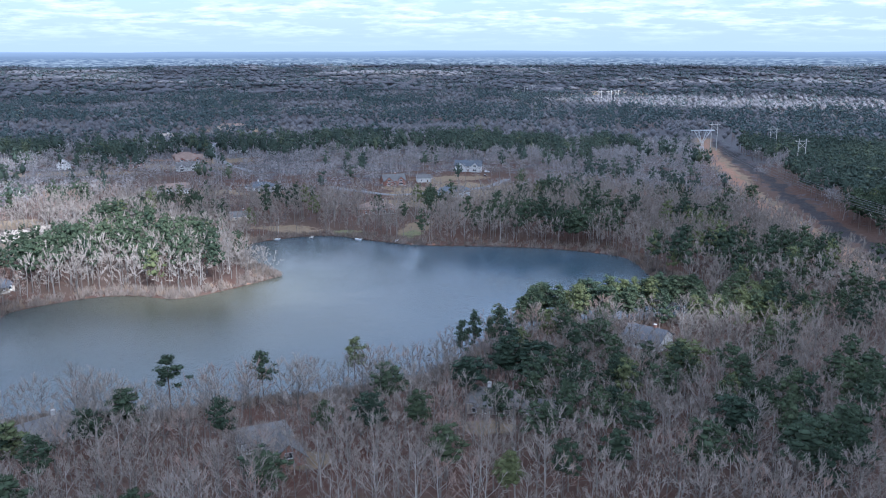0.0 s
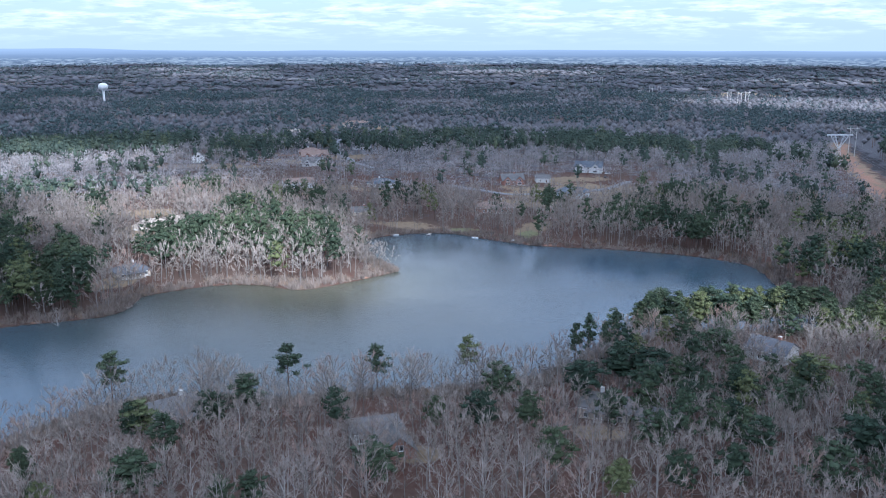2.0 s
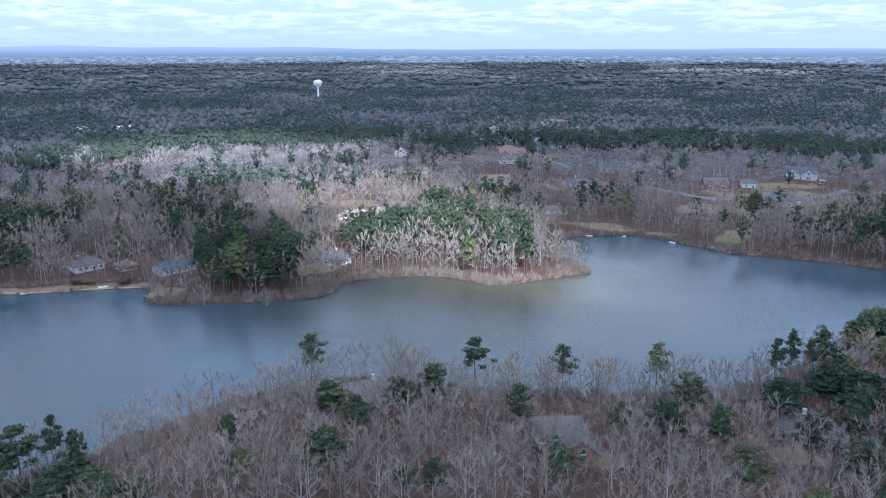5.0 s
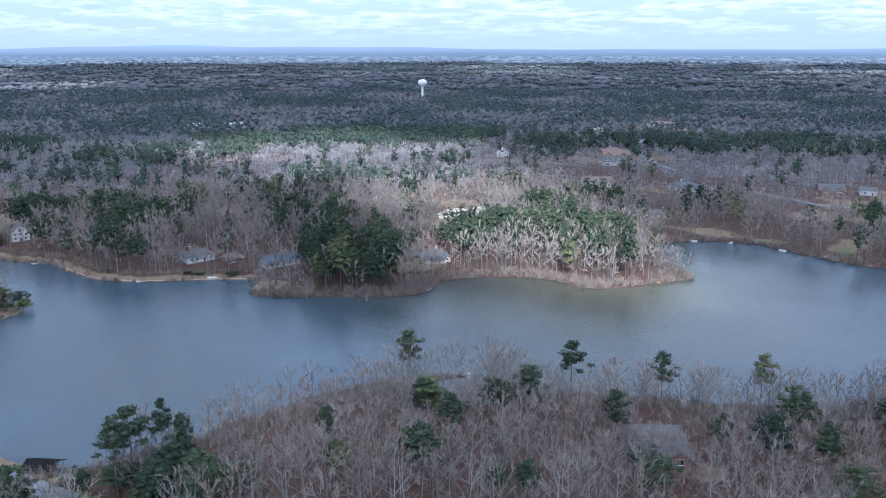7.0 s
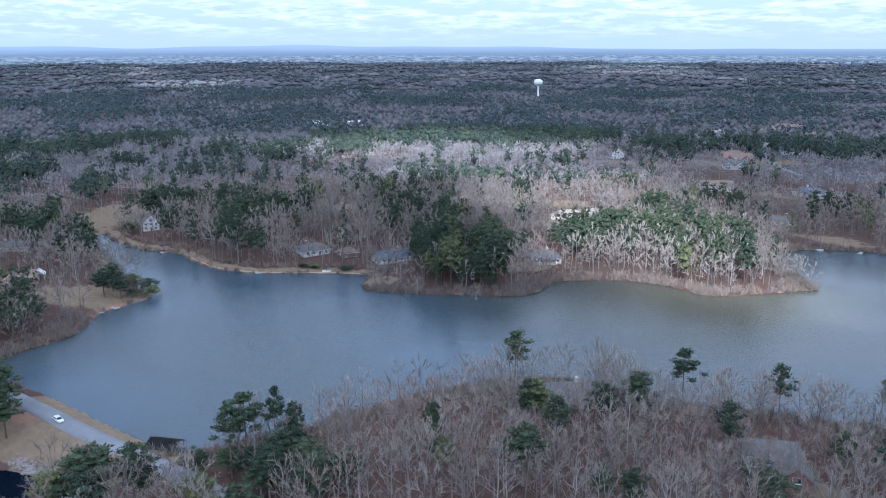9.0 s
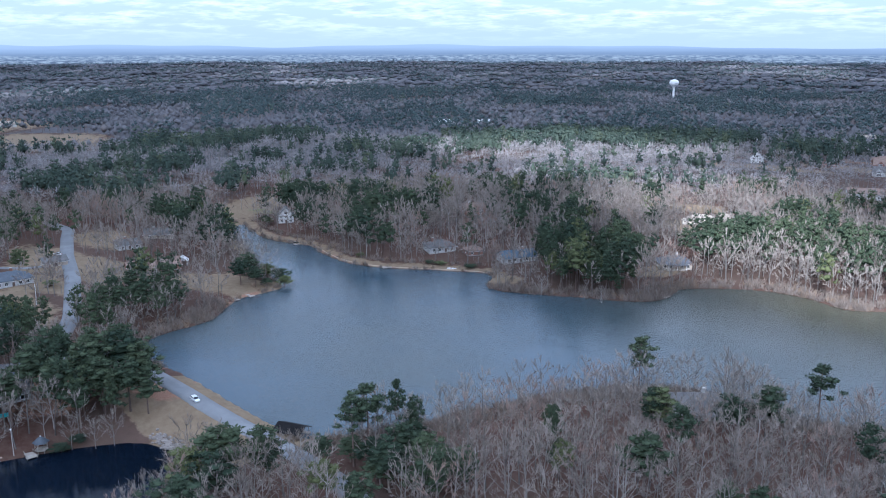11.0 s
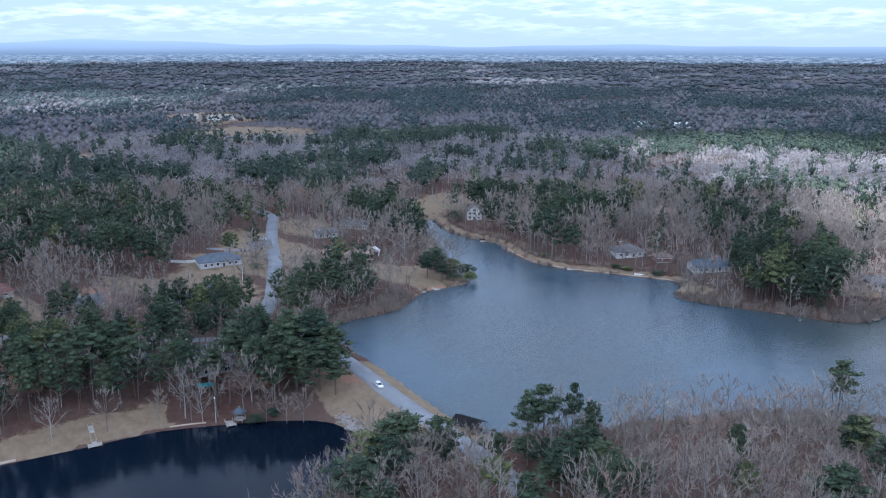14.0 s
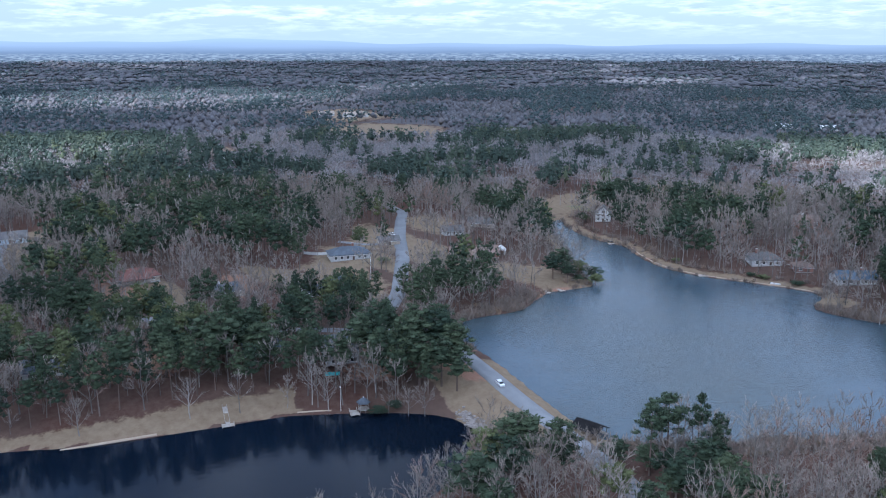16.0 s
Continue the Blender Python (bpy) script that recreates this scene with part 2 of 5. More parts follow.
ROADS = {
    "dam_road": (7.0, [(-345, 96), (-325, 107), (-300, 113.5), (-276, 114.8), (-241, 116.9), (-205, 119.6), (-188, 119.6), (-172, 118.5), (-150, 114), (-120, 104)]),
    "village_street": (7.4, [(-345, 96), (-373, 112), (-428, 131), (-490, 148), (-545, 166), (-572, 176), (-600, 170)]),
    "north_street": (6.0, [(-150, 690), (-95, 672), (-60, 690), (-20, 705), (0, 740)]),
    "hill_street": (6.0, [(-395, 415), (-425, 455), (-450, 520), (-440, 600)]),
    "pond_street": (5.5, [(-332, 103), (-328, 88), (-333, 66), (-340, 50), (-348, 34), (-361, 12), (-378, -11), (-396, -32), (-440, -62)]),
    "farm_drive": (6.0, [(-440, -62), (-487, -74), (-543, -76), (-565, -69)]),
    "porch_drive": (4.0, [(-481, 106), (-470, 122), (-470, 140)]),
    "brick_drive": (3.5, [(-378, -11), (-390, 4), (-404, 6)]),
    "hilltop_street": (6.0, [(-240, 775), (-274, 821), (-320, 900), (-354, 993), (-367, 1150)]),
}
CORRIDOR = [(200, 380), (190, 470), (186, 590), (188, 700), (200, 830), (224, 1000), (236, 1080)]
DARK_STRIP = [(225, 380), (214, 480), (211, 563), (214, 671), (226, 848), (245, 1048)]
LAWNS = [(-148, 548, 24, 9, 0), (-62, 556, 9, 26, -10), (-45, 692, 55, 30, 10), (-88, 640, 22, 12, 0), (-60, 640, 20, 10, 0), (-50, 745, 34, 12, 5),
         (-396, 744, 60, 16, 10), (-330, 800, 60, 14, 0), (-367, 1154, 60, 22, 0), (-300, 860, 40, 18, 0), (-230, 655, 40, 10, 0), (-327, 527, 24, 12, 0),
         (-606, 0, 20, 10, 0), (-614, -39, 24, 12, 10), (-515, -62, 40, 14, 0), (-410, 5, 26, 10, 20), (-385, 12, 14, 9, 0), (-425, 118, 24, 10, 20),
         (-470, 126, 24, 12, 20), (-455, 158, 30, 9, 15), (-919, 80, 40, 20, 0), (-400, 78, 20, 9, 20),
         (-360, 205, 20, 22, 0), (-385, 190, 32, 16, 20), (-250, 108, 18, 11, 0), (-440, 150, 40, 20, 20), (-405, 95, 34, 14, 20),
         (-440, 108, 26, 18, 20), (-520, 180, 30, 16, 0), (-500, 140, 30, 14, 10), (-256, 374, 14, 9, 60), (-300, 480, 26, 16, -20), (-284, 462, 11, 22, 12),
         (-1078, 308, 100, 72, 15), (-1330, 310, 100, 80, -10), (-560, 300, 24, 40, 40),
         (254, 2143, 150, 60, 0), (-300, 305, 10, 9, 0), (-420, 60, 22, 10, 30), (-58, 222, 8, 6, 0), (-5, 245, 9, 6, 0)]


def cover(x, y, dl, dp):
    """How far the land is lawn, green lawn or bare clay."""
    lawn, clay, green = np.zeros(x.shape), np.zeros(x.shape), np.zeros(x.shape)
    for oval in LAWNS:
        lawn = np.maximum(lawn, patch(x, y, *oval))
    lawn = np.maximum(lawn, np.clip(1.3 - dl / 8, 0, 1) * (x < -305) * (y > 225) * (dl > 0))
    lawn = np.maximum(lawn, np.clip(1.4 - dp / np.clip(4 + (y + 60) * 0.17, 4, 15), 0, 1) * (x < -255) * (y < 46) * (dp > 0))
    dam = np.maximum(np.abs(x + 247) - 38, np.abs(y - 112) - 16)
    lawn = np.maximum(lawn, np.clip(1 - dam / 4, 0, 1))
    dc = to_line(x, y, CORRIDOR, False).reshape(x.shape)
    lawn = np.maximum(lawn, np.clip(1.5 - dc / 11, 0, 1) * 0.9)
    clay = np.maximum(clay, np.clip(1.1 - np.abs(dl - 1.0) / 1.6, 0, 1) * 0.6 * (swell(x * 4, y * 4, 9) > 0.1))
    clay = np.maximum(clay, patch(x, y, -278, 108, 13, 6, 20))
    clay = np.maximum(clay, 0.62 * np.clip(1.5 - dc / 9, 0, 1))
    for oval in ((-415, -12, 26, 12, 10), (-355, 20, 16, 12, 0), (-300, 80, 20, 14, 0), (-330, -5, 24, 30, 0), (-410, 40, 20, 10, 0), (-352, 190, 12, 20, 0), (-345, 862, 40, 14, 0)):
        clay = np.maximum(clay, 0.8 * patch(x, y, *oval))
    green = np.maximum(patch(x, y, -106, 544, 11, 5, 0), patch(x, y, -62, 536, 7, 12, -10)) * 0.8
    green = np.maximum(green, 0.7 * patch(x, y, -540, 298, 18, 8, 30))
    return lawn, green, clay


def height(x, y, dl=None, dp=None):
    x, y = np.asarray(x, float), np.asarray(y, float)
    if dl is None:
        dl, dp = to_line(x, y, LAKE_LINE).reshape(x.shape), to_line(x, y, POND_LINE).reshape(x.shape)
    r = np.hypot(x, y)
    land = 0.35 + 0.10 * np.clip(dl, 0, 12) + 7.0 * (1 - np.exp(-np.clip(dl - 6, 0, 1e9) / 130)) + np.clip(dl / 80, 0, 1) * 3.0 * swell(x, y)
    land = np.where(dl < 0, np.maximum(-4.5, 0.35 + dl * 0.45), land)
    bank = POND_Z + 0.35 + 0.215 * np.clip(dp, 0, 1e9)
    bank = np.where(dp < 0, np.maximum(POND_Z - 4, POND_Z + 0.35 + dp * 0.45), bank)
    z = np.minimum(land, bank)
    crest = np.clip(1.4 - np.maximum(np.abs(x + 255) - 50, np.abs(y - 117.5) - 5.0) / 4, 0, 1)
    z = np.where(dl > 0, z + crest * np.maximum(0, 1.5 - z) * (dl > 0.5), z)
    far = np.clip((r - 1200) / 2000, 0, 1)
    return z + far * 9 * swell(x / 3, y / 3, 2)


# one sheet of land out to the horizon, closest round the water
def angles():
    fine = np.radians(np.arange(-30, 108, 0.6))
    rest = np.radians(np.arange(108, 330, 4.0))
    return np.concatenate([fine, rest])


yaw = angles()
radii = np.concatenate([[0, 40, 90, 130], np.arange(160, 190, 6), np.arange(190, 560, 2.5), np.geomspace(562, 4880, 130)])
gx, gy = -np.sin(yaw)[None] * radii[:, None], np.cos(yaw)[None] * radii[:, None]
dl, dp = to_line(gx, gy, LAKE_LINE).reshape(gx.shape), to_line(gx, gy, POND_LINE).reshape(gx.shape)
gz = height(gx, gy, dl, dp)
na = len(yaw)
idx = np.arange(gx.size).reshape(gx.shape)
nxt = np.roll(idx, -1, 1)
quads = np.stack([idx[:-1], idx[1:], nxt[1:], nxt[:-1]], -1).reshape(-1, 4)


def mesh_from(name, verts, faces, mat, smooth=False, **attributes):
    me = bpy.data.meshes.new(name)
    v, f = np.asarray(verts, np.float32), np.asarray(faces, np.int32)
    me.vertices.add(len(v))
    me.vertices.foreach_set("co", v.ravel())
    me.loops.add(f.size)
    me.loops.foreach_set("vertex_index", f.ravel())
    me.polygons.add(len(f))
    me.polygons.foreach_set("loop_start", np.arange(len(f), dtype=np.int32) * f.shape[1])
    if smooth:
        me.polygons.foreach_set("use_smooth", np.ones(len(f), bool))
    for key, val in attributes.items():
        me.attributes.new(key, "FLOAT", "POINT").data.foreach_set("value", np.asarray(val, np.float32).ravel())
    me.materials.append(mat)
    me.update()
    return me


lawn, green, clay = cover(gx, gy, dl, dp)
dark_strip_share = 0.72 * np.clip(1.5 - to_line(gx, gy, DARK_STRIP, False).reshape(gx.shape) / 8.5, 0, 1)
# far ground painted grey for haze and canopy, more with distance from the camera
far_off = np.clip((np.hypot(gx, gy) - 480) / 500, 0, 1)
haze_grey_share = far_off * np.clip(0.75 + 0.3 * swell(gx * 1.2, gy * 0.7 + gx * 0.2, 6), 0, 1.0) * np.clip(1.2 - 2 * lawn, 0, 1)
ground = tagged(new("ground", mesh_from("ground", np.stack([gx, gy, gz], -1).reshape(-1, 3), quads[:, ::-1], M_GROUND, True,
                                        lawn=lawn, green=green, clay=clay, scrub=dark_strip_share, thicket=haze_grey_share)),
                "wooded winter land with brown leaf litter and straw-coloured lawns", "ground", "", "structure")


def water_sheet(name, line, z, label, mat):
    bm = bmesh.new()
    nrm = np.roll(line, -1, 0) - np.roll(line, 1, 0)
    nrm = np.stack([nrm[:, 1], -nrm[:, 0]], -1) / (np.linalg.norm(nrm, axis=1, keepdims=True) + 1e-9)
    sign = 1 if to_line(*(line[0] + nrm[0] * 0.5), line)[0] > 0 else -1
    face = bm.faces.new([bm.verts.new((*(q + sign * 1.5 * n), z)) for q, n in zip(line, nrm)])
    bmesh.ops.triangulate(bm, faces=[face])
    bmesh.ops.recalc_face_normals(bm, faces=bm.faces[:])
    if bm.faces[:][0].normal.z < 0:
        bmesh.ops.reverse_faces(bm, faces=bm.faces[:])
    me = bpy.data.meshes.new(name)
    bm.to_mesh(me)
    me.materials.append(mat)
    return tagged(new(name, me), label, "water", "", "structure")


water_sheet("water_lake", LAKE_LINE, 0.0, "grey-blue lake water with small wind ripples", M_WATER)
water_sheet("water_pond", POND_LINE, POND_Z, "dark still pond water below the dam", M_POND)


def ribbon(name, width, line, mat, label, lift=0.08, kind="structure", category="road"):
    """A strip laid over the land, with a thin edge."""
    p = np.array(line, float)
    seg = np.hypot(*np.diff(p, axis=0).T)
    s = np.concatenate([[0], np.cumsum(seg)])
    u = np.arange(0, s[-1], 3.0)
    x, y = np.interp(u, s, p[:, 0]), np.interp(u, s, p[:, 1])
    k = np.array([1, 3, 5, 7, 5, 3, 1]) / 25
    xs, ys = (np.convolve(np.pad(a, 3, "edge"), k, "valid") for a in (x, y))
    tx, ty = np.gradient(xs), np.gradient(ys)
    n = np.hypot(tx, ty) + 1e-9
    cols = []
    for off, drop in ((-0.52, -0.5), (-0.5, 0), (-0.17, 0.03), (0.17, 0.03), (0.5, 0), (0.52, -0.5)):
        cx, cy = xs - ty / n * off * width, ys + tx / n * off * width
        cols.append((cx, cy, drop))
    z = np.max([height(cx, cy) for cx, cy, _ in cols], 0) + lift
    z = np.convolve(np.pad(z, 2, "edge"), np.ones(5) / 5, "valid")
    v = np.stack([np.stack([cx, cy, z + d], -1) for cx, cy, d in cols], 1)
    m = len(cols)
    i = np.arange(len(u) * m).reshape(-1, m)
    f = np.stack([i[:-1, :-1], i[1:, :-1], i[1:, 1:], i[:-1, 1:]], -1).reshape(-1, 4)
    return tagged(new(name, mesh_from(name, v.reshape(-1, 3), f[:, ::-1], mat)), label, category, "", kind)


for name, (width, line) in ROADS.items():
    ribbon("road_" + name, width, line, M_ASPHALT, "worn grey asphalt road with pale edges")


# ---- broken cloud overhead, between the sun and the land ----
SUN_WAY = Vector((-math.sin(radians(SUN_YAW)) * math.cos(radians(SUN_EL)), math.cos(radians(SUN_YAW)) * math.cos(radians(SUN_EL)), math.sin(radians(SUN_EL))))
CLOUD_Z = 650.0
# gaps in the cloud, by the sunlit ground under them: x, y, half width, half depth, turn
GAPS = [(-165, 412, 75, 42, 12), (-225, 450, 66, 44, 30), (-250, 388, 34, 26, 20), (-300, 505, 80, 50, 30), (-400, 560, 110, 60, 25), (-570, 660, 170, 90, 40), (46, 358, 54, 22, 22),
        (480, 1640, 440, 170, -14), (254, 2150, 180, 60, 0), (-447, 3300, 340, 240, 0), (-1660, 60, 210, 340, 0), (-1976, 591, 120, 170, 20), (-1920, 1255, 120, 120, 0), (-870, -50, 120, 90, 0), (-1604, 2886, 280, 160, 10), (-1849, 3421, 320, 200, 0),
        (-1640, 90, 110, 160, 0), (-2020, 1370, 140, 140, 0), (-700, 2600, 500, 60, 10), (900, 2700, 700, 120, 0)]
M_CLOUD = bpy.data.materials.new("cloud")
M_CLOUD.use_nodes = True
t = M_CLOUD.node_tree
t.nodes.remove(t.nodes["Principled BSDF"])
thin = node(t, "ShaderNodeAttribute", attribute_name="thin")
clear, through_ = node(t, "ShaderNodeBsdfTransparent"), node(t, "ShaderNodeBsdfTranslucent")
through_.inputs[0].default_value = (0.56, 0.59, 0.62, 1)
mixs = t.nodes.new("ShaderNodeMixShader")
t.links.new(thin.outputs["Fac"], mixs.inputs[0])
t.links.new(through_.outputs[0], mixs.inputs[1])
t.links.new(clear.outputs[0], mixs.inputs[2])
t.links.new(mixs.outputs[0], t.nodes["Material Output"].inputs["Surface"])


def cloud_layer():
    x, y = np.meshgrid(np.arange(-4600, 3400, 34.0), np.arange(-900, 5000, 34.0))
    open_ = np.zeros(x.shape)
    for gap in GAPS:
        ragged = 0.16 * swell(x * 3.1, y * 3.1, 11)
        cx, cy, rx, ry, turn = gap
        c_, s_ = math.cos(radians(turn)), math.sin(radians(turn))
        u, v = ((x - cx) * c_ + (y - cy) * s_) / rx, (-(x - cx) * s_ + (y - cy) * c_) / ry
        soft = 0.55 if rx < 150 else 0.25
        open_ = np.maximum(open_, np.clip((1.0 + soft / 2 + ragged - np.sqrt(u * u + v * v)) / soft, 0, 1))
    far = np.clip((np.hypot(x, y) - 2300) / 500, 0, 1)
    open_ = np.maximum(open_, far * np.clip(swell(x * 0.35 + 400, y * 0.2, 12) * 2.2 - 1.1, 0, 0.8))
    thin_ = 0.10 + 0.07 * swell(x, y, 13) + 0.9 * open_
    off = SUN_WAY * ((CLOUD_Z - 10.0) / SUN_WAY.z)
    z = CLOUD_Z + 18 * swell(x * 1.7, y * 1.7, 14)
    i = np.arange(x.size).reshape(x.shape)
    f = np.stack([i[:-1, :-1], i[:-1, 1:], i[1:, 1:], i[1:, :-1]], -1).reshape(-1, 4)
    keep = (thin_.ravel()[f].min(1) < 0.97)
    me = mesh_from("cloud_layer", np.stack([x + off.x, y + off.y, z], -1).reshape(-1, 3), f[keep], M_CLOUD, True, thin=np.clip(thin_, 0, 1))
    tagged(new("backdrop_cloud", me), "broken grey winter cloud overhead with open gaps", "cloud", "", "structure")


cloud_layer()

# ---- houses ----
# x, y, width, depth, wall height, roof, wall colour, roof colour, turn, windows, label
HOUSES = [
    (-254, 388, 17, 12, 3.4, "hip", "tan", "dark", 15, 5, "tan lakeside house with a dark grey hip roof and porch"),
    (-301, 490, 22, 13, 2.9, "hip", "cream", "beige", -20, 4, "cream sunlit house with a pale beige shingle roof"),
    (-293, 506, 8, 8, 3.0, "gable", "white", "beige", -20, 1, "small white garage with a pale gable roof"),
    (-364, 316, 16, 12, 3.4, "hip", "white", "grey", 20, 4, "white lakeside house with a grey hip roof and chimney"),
    (-346, 326, 9, 8, 3.0, "hip", "brick", "brown", 20, 2, "low brick outbuilding with a brown roof"),
    (-321, 336, 20, 11, 3.2, "gable", "white", "blue", 25, 5, "white house with a long slate-blue gable roof"),
    (-497, 294, 10, 9, 6.0, "front", "white", "grey", 0, 3, "white two-storey gabled lake house with tall windows"),
    (-262, 641, 24, 12, 4.6, "gable", "white", "brown", 10, 5, "white house with a long brown roof among trees"),
    (-202, 675, 22, 12, 4.0, "hip", "white", "slate", -15, 4, "white house with a dark slate hip roof"),
    (-188, 573, 14, 10, 3.0, "gable", "tan", "grey", 10, 2, "small tan house with a grey gable roof"),
    (-444, 700, 16, 10, 3.4, "gable", "white", "grey", -10, 3, "white gabled house in thin woods"),
    (-431, 792, 13, 9, 5.5, "front", "white", "grey", 0, 2, "tall white house with a steep gable"),
    (-44, 672, 25, 13, 5.2, "hip", "bluewhite", "slate", -8, 6, "pale blue two-storey house with a dark hip roof"),
    (-38, 780, 24, 12, 5.6, "cross", "white", "slate", -5, 5, "white house with steep front gables and slate roof"),
    (-97, 610, 25, 13, 4.6, "hip", "brick", "brown", 12, 5, "brown brick house with a russet shingle roof"),
    (-99, 714, 19, 12, 4.6, "cross", "brick", "grey", 15, 3, "red brick house with a grey front gable"),
    (-75, 735, 12, 9, 4.0, "gable", "white", "grey", 10, 2, "small white house with a grey gable roof"),
    (-323, 838, 28, 13, 4.0, "cross", "brick", "brown", 5, 5, "long brick house with three small white gables"),
    (-345, 880, 22, 12, 4.0, "hip", "brick", "brown", -5, 4, "brick house with a red-brown hip roof"),
    (-387, 1172, 40, 14, 4.5, "hip", "tan", "brown", 5, 6, "long low tan building with a brown roof"),
    (-196, 1120, 24, 14, 4.5, "hip", "tan", "brown", 0, 4, "tan house with a brown hip roof"),
    (56, 330, 16, 12, 4.8, "gable", "grey", "dark", -25, 4, "grey house with a dark gable roof under pines"),
    (-73, 233, 15, 10, 4.6, "hip", "white", "grey", 12, 5, "white house with window bays and a grey hip roof"),
    (-63, 221, 10, 9, 3.4, "front", "brick", "grey", 12, 1, "grey garage wing with a white triple window"),
    (-4, 262, 16, 12, 4.6, "hip", "tan", "grey", -10, 4, "tan house with a grey hip roof between pines"),
    (13, 256, 14, 10, 3.2, "gable", "tan", "grey", -10, 3, "low tan house with a grey gable roof"),
    (-140, 236, 19, 14, 3.6, "hip", "white", "grey", 10, 4, "white house with a wide weathered grey hip roof"),
    (-436, 103, 21, 12, 3.4, "hip", "white", "slate", 12, 6, "white porch house with a blue-grey hip roof"),
    (-393, 88, 14, 9, 3.0, "gable", "white", "blue", 15, 3, "white shed house with a dark blue metal roof"),
    (-387, 76, 14, 8, 2.6, "gable", "white", "blue", 15, 1, "low outbuilding with a dark blue metal roof"),
    (-433, 174, 27, 11, 3.0, "gable", "brick", "brown", 10, 6, "long red brick ranch house with a brown roof"),
    (-300, 67, 13, 12, 5.0, "cross", "grey", "slate", 10, 3, "grey house with a slate roof and arched gable window"),
    (-398, 34, 13, 10, 3.2, "gable", "tan", "slate", 25, 2, "tan house with a blue-grey roof"),
    (-840, 85, 18, 12, 4.2, "cross", "white", "grey", 0, 3, "white house with a grey cross-gable roof"),
    (-430, -6, 22, 13, 3.0, "hip", "tan", "red", 12, 5, "low tan house with a wide brick-red hip roof"),
    (-488, 182, 13, 9, 3.0, "gable", "white", "grey", 15, 3, "small white house with a grey roof"),
    (-506, 209, 17, 10, 3.4, "gable", "tan", "grey", -10, 3, "tan house with a weathered grey roof"),
    (-322, -38, 14, 11, 3.4, "gable", "white", "slate", 5, 4, "white pond house with a dark roof under pines"),
    (-318, 40, 14, 10, 3.4, "hip", "grey", "blue", 5, 3, "grey house with a slate-blue roof under pines"),
    (-574, 80, 16, 11, 3.4, "hip", "brick", "brown", 5, 3, "brick house with a brown roof in woods"),
    (-534, -72, 18, 11, 3.4, "gable", "bluewhite", "grey", 0, 3, "pale blue house with a grey roof"),
    (-1275, 318, 36, 14, 4.0, "gable", "white", "beige", 20, 4, "long pale farm building with a light metal roof"),
    (-1310, 280, 24, 12, 4.0, "gable", "white", "beige", 10, 3, "pale farm shed beside a field"),
    (-915, 810, 30, 10, 4.0, "gable", "white", "white", 30, 3, "long low building with a white metal roof"),
    (-885, 850, 30, 10, 4.0, "gable", "white", "white", 30, 3, "long low building with a white metal roof"),
    (-303, 779, 20, 11, 4.4, "cross", "white", "grey", 5, 4, "white gabled house above a brown clearing"),
    (-365, 795, 24, 12, 3.4, "hip", "brick", "red", -8, 4, "brick house with a faded red roof on the hill"),
    (-529, 964, 22, 12, 3.6, "hip", "white", "grey", 10, 3, "white house with a grey roof among dark pines"),
    (-430, 694, 18, 11, 3.6, "gable", "tan", "grey", 15, 3, "tan house with a pale grey roof in a clearing"),
    (-370, 963, 26, 13, 4.0, "hip", "tan", "slate", 0, 4, "tan house with a dark slate roof on the street"),
    (-427, 1033, 20, 12, 4.4, "cross", "cream", "beige", 5, 3, "cream house with steep beige gables"),
    (-300, 925, 20, 12, 4.0, "gable", "white", "grey", 0, 3, "white house with a grey roof beside the street"),
    (-470, 135, 12, 8, 2.8, "gable", "tan", "grey", 15, 1, "low tan garage beside the village street"),
    (-603, -6, 16, 10, 3.2, "gable", "cream", "beige", 10, 3, "cream cottage with a beige roof in the pines"),
    (-420, 395, 15, 10, 3.4, "cross", "brick", "brown", 20, 2, "brick house with a dusty pink roof on the hill"),
]
WALLS = {
    "tan": worn("tan_siding", (0.42, 0.36, 0.29), (0.52, 0.46, 0.38), 0.8, 0.4, 6.0),
    "cream": worn("cream_siding", (0.58, 0.53, 0.44), (0.68, 0.63, 0.54), 0.8, 0.4, 6.0),
    "white": worn("white_siding", (0.48, 0.48, 0.47), (0.60, 0.60, 0.59), 0.7, 0.4, 6.0),
    "grey": worn("grey_siding", (0.34, 0.34, 0.34), (0.44, 0.44, 0.44), 0.8, 0.4, 6.0),
    "bluewhite": worn("pale_blue_siding", (0.46, 0.53, 0.60), (0.58, 0.64, 0.70), 0.7, 0.4, 6.0),
    "brick": worn("red_brick", (0.20, 0.10, 0.075), (0.32, 0.18, 0.14), 0.9, 0.5, 9.0),
}
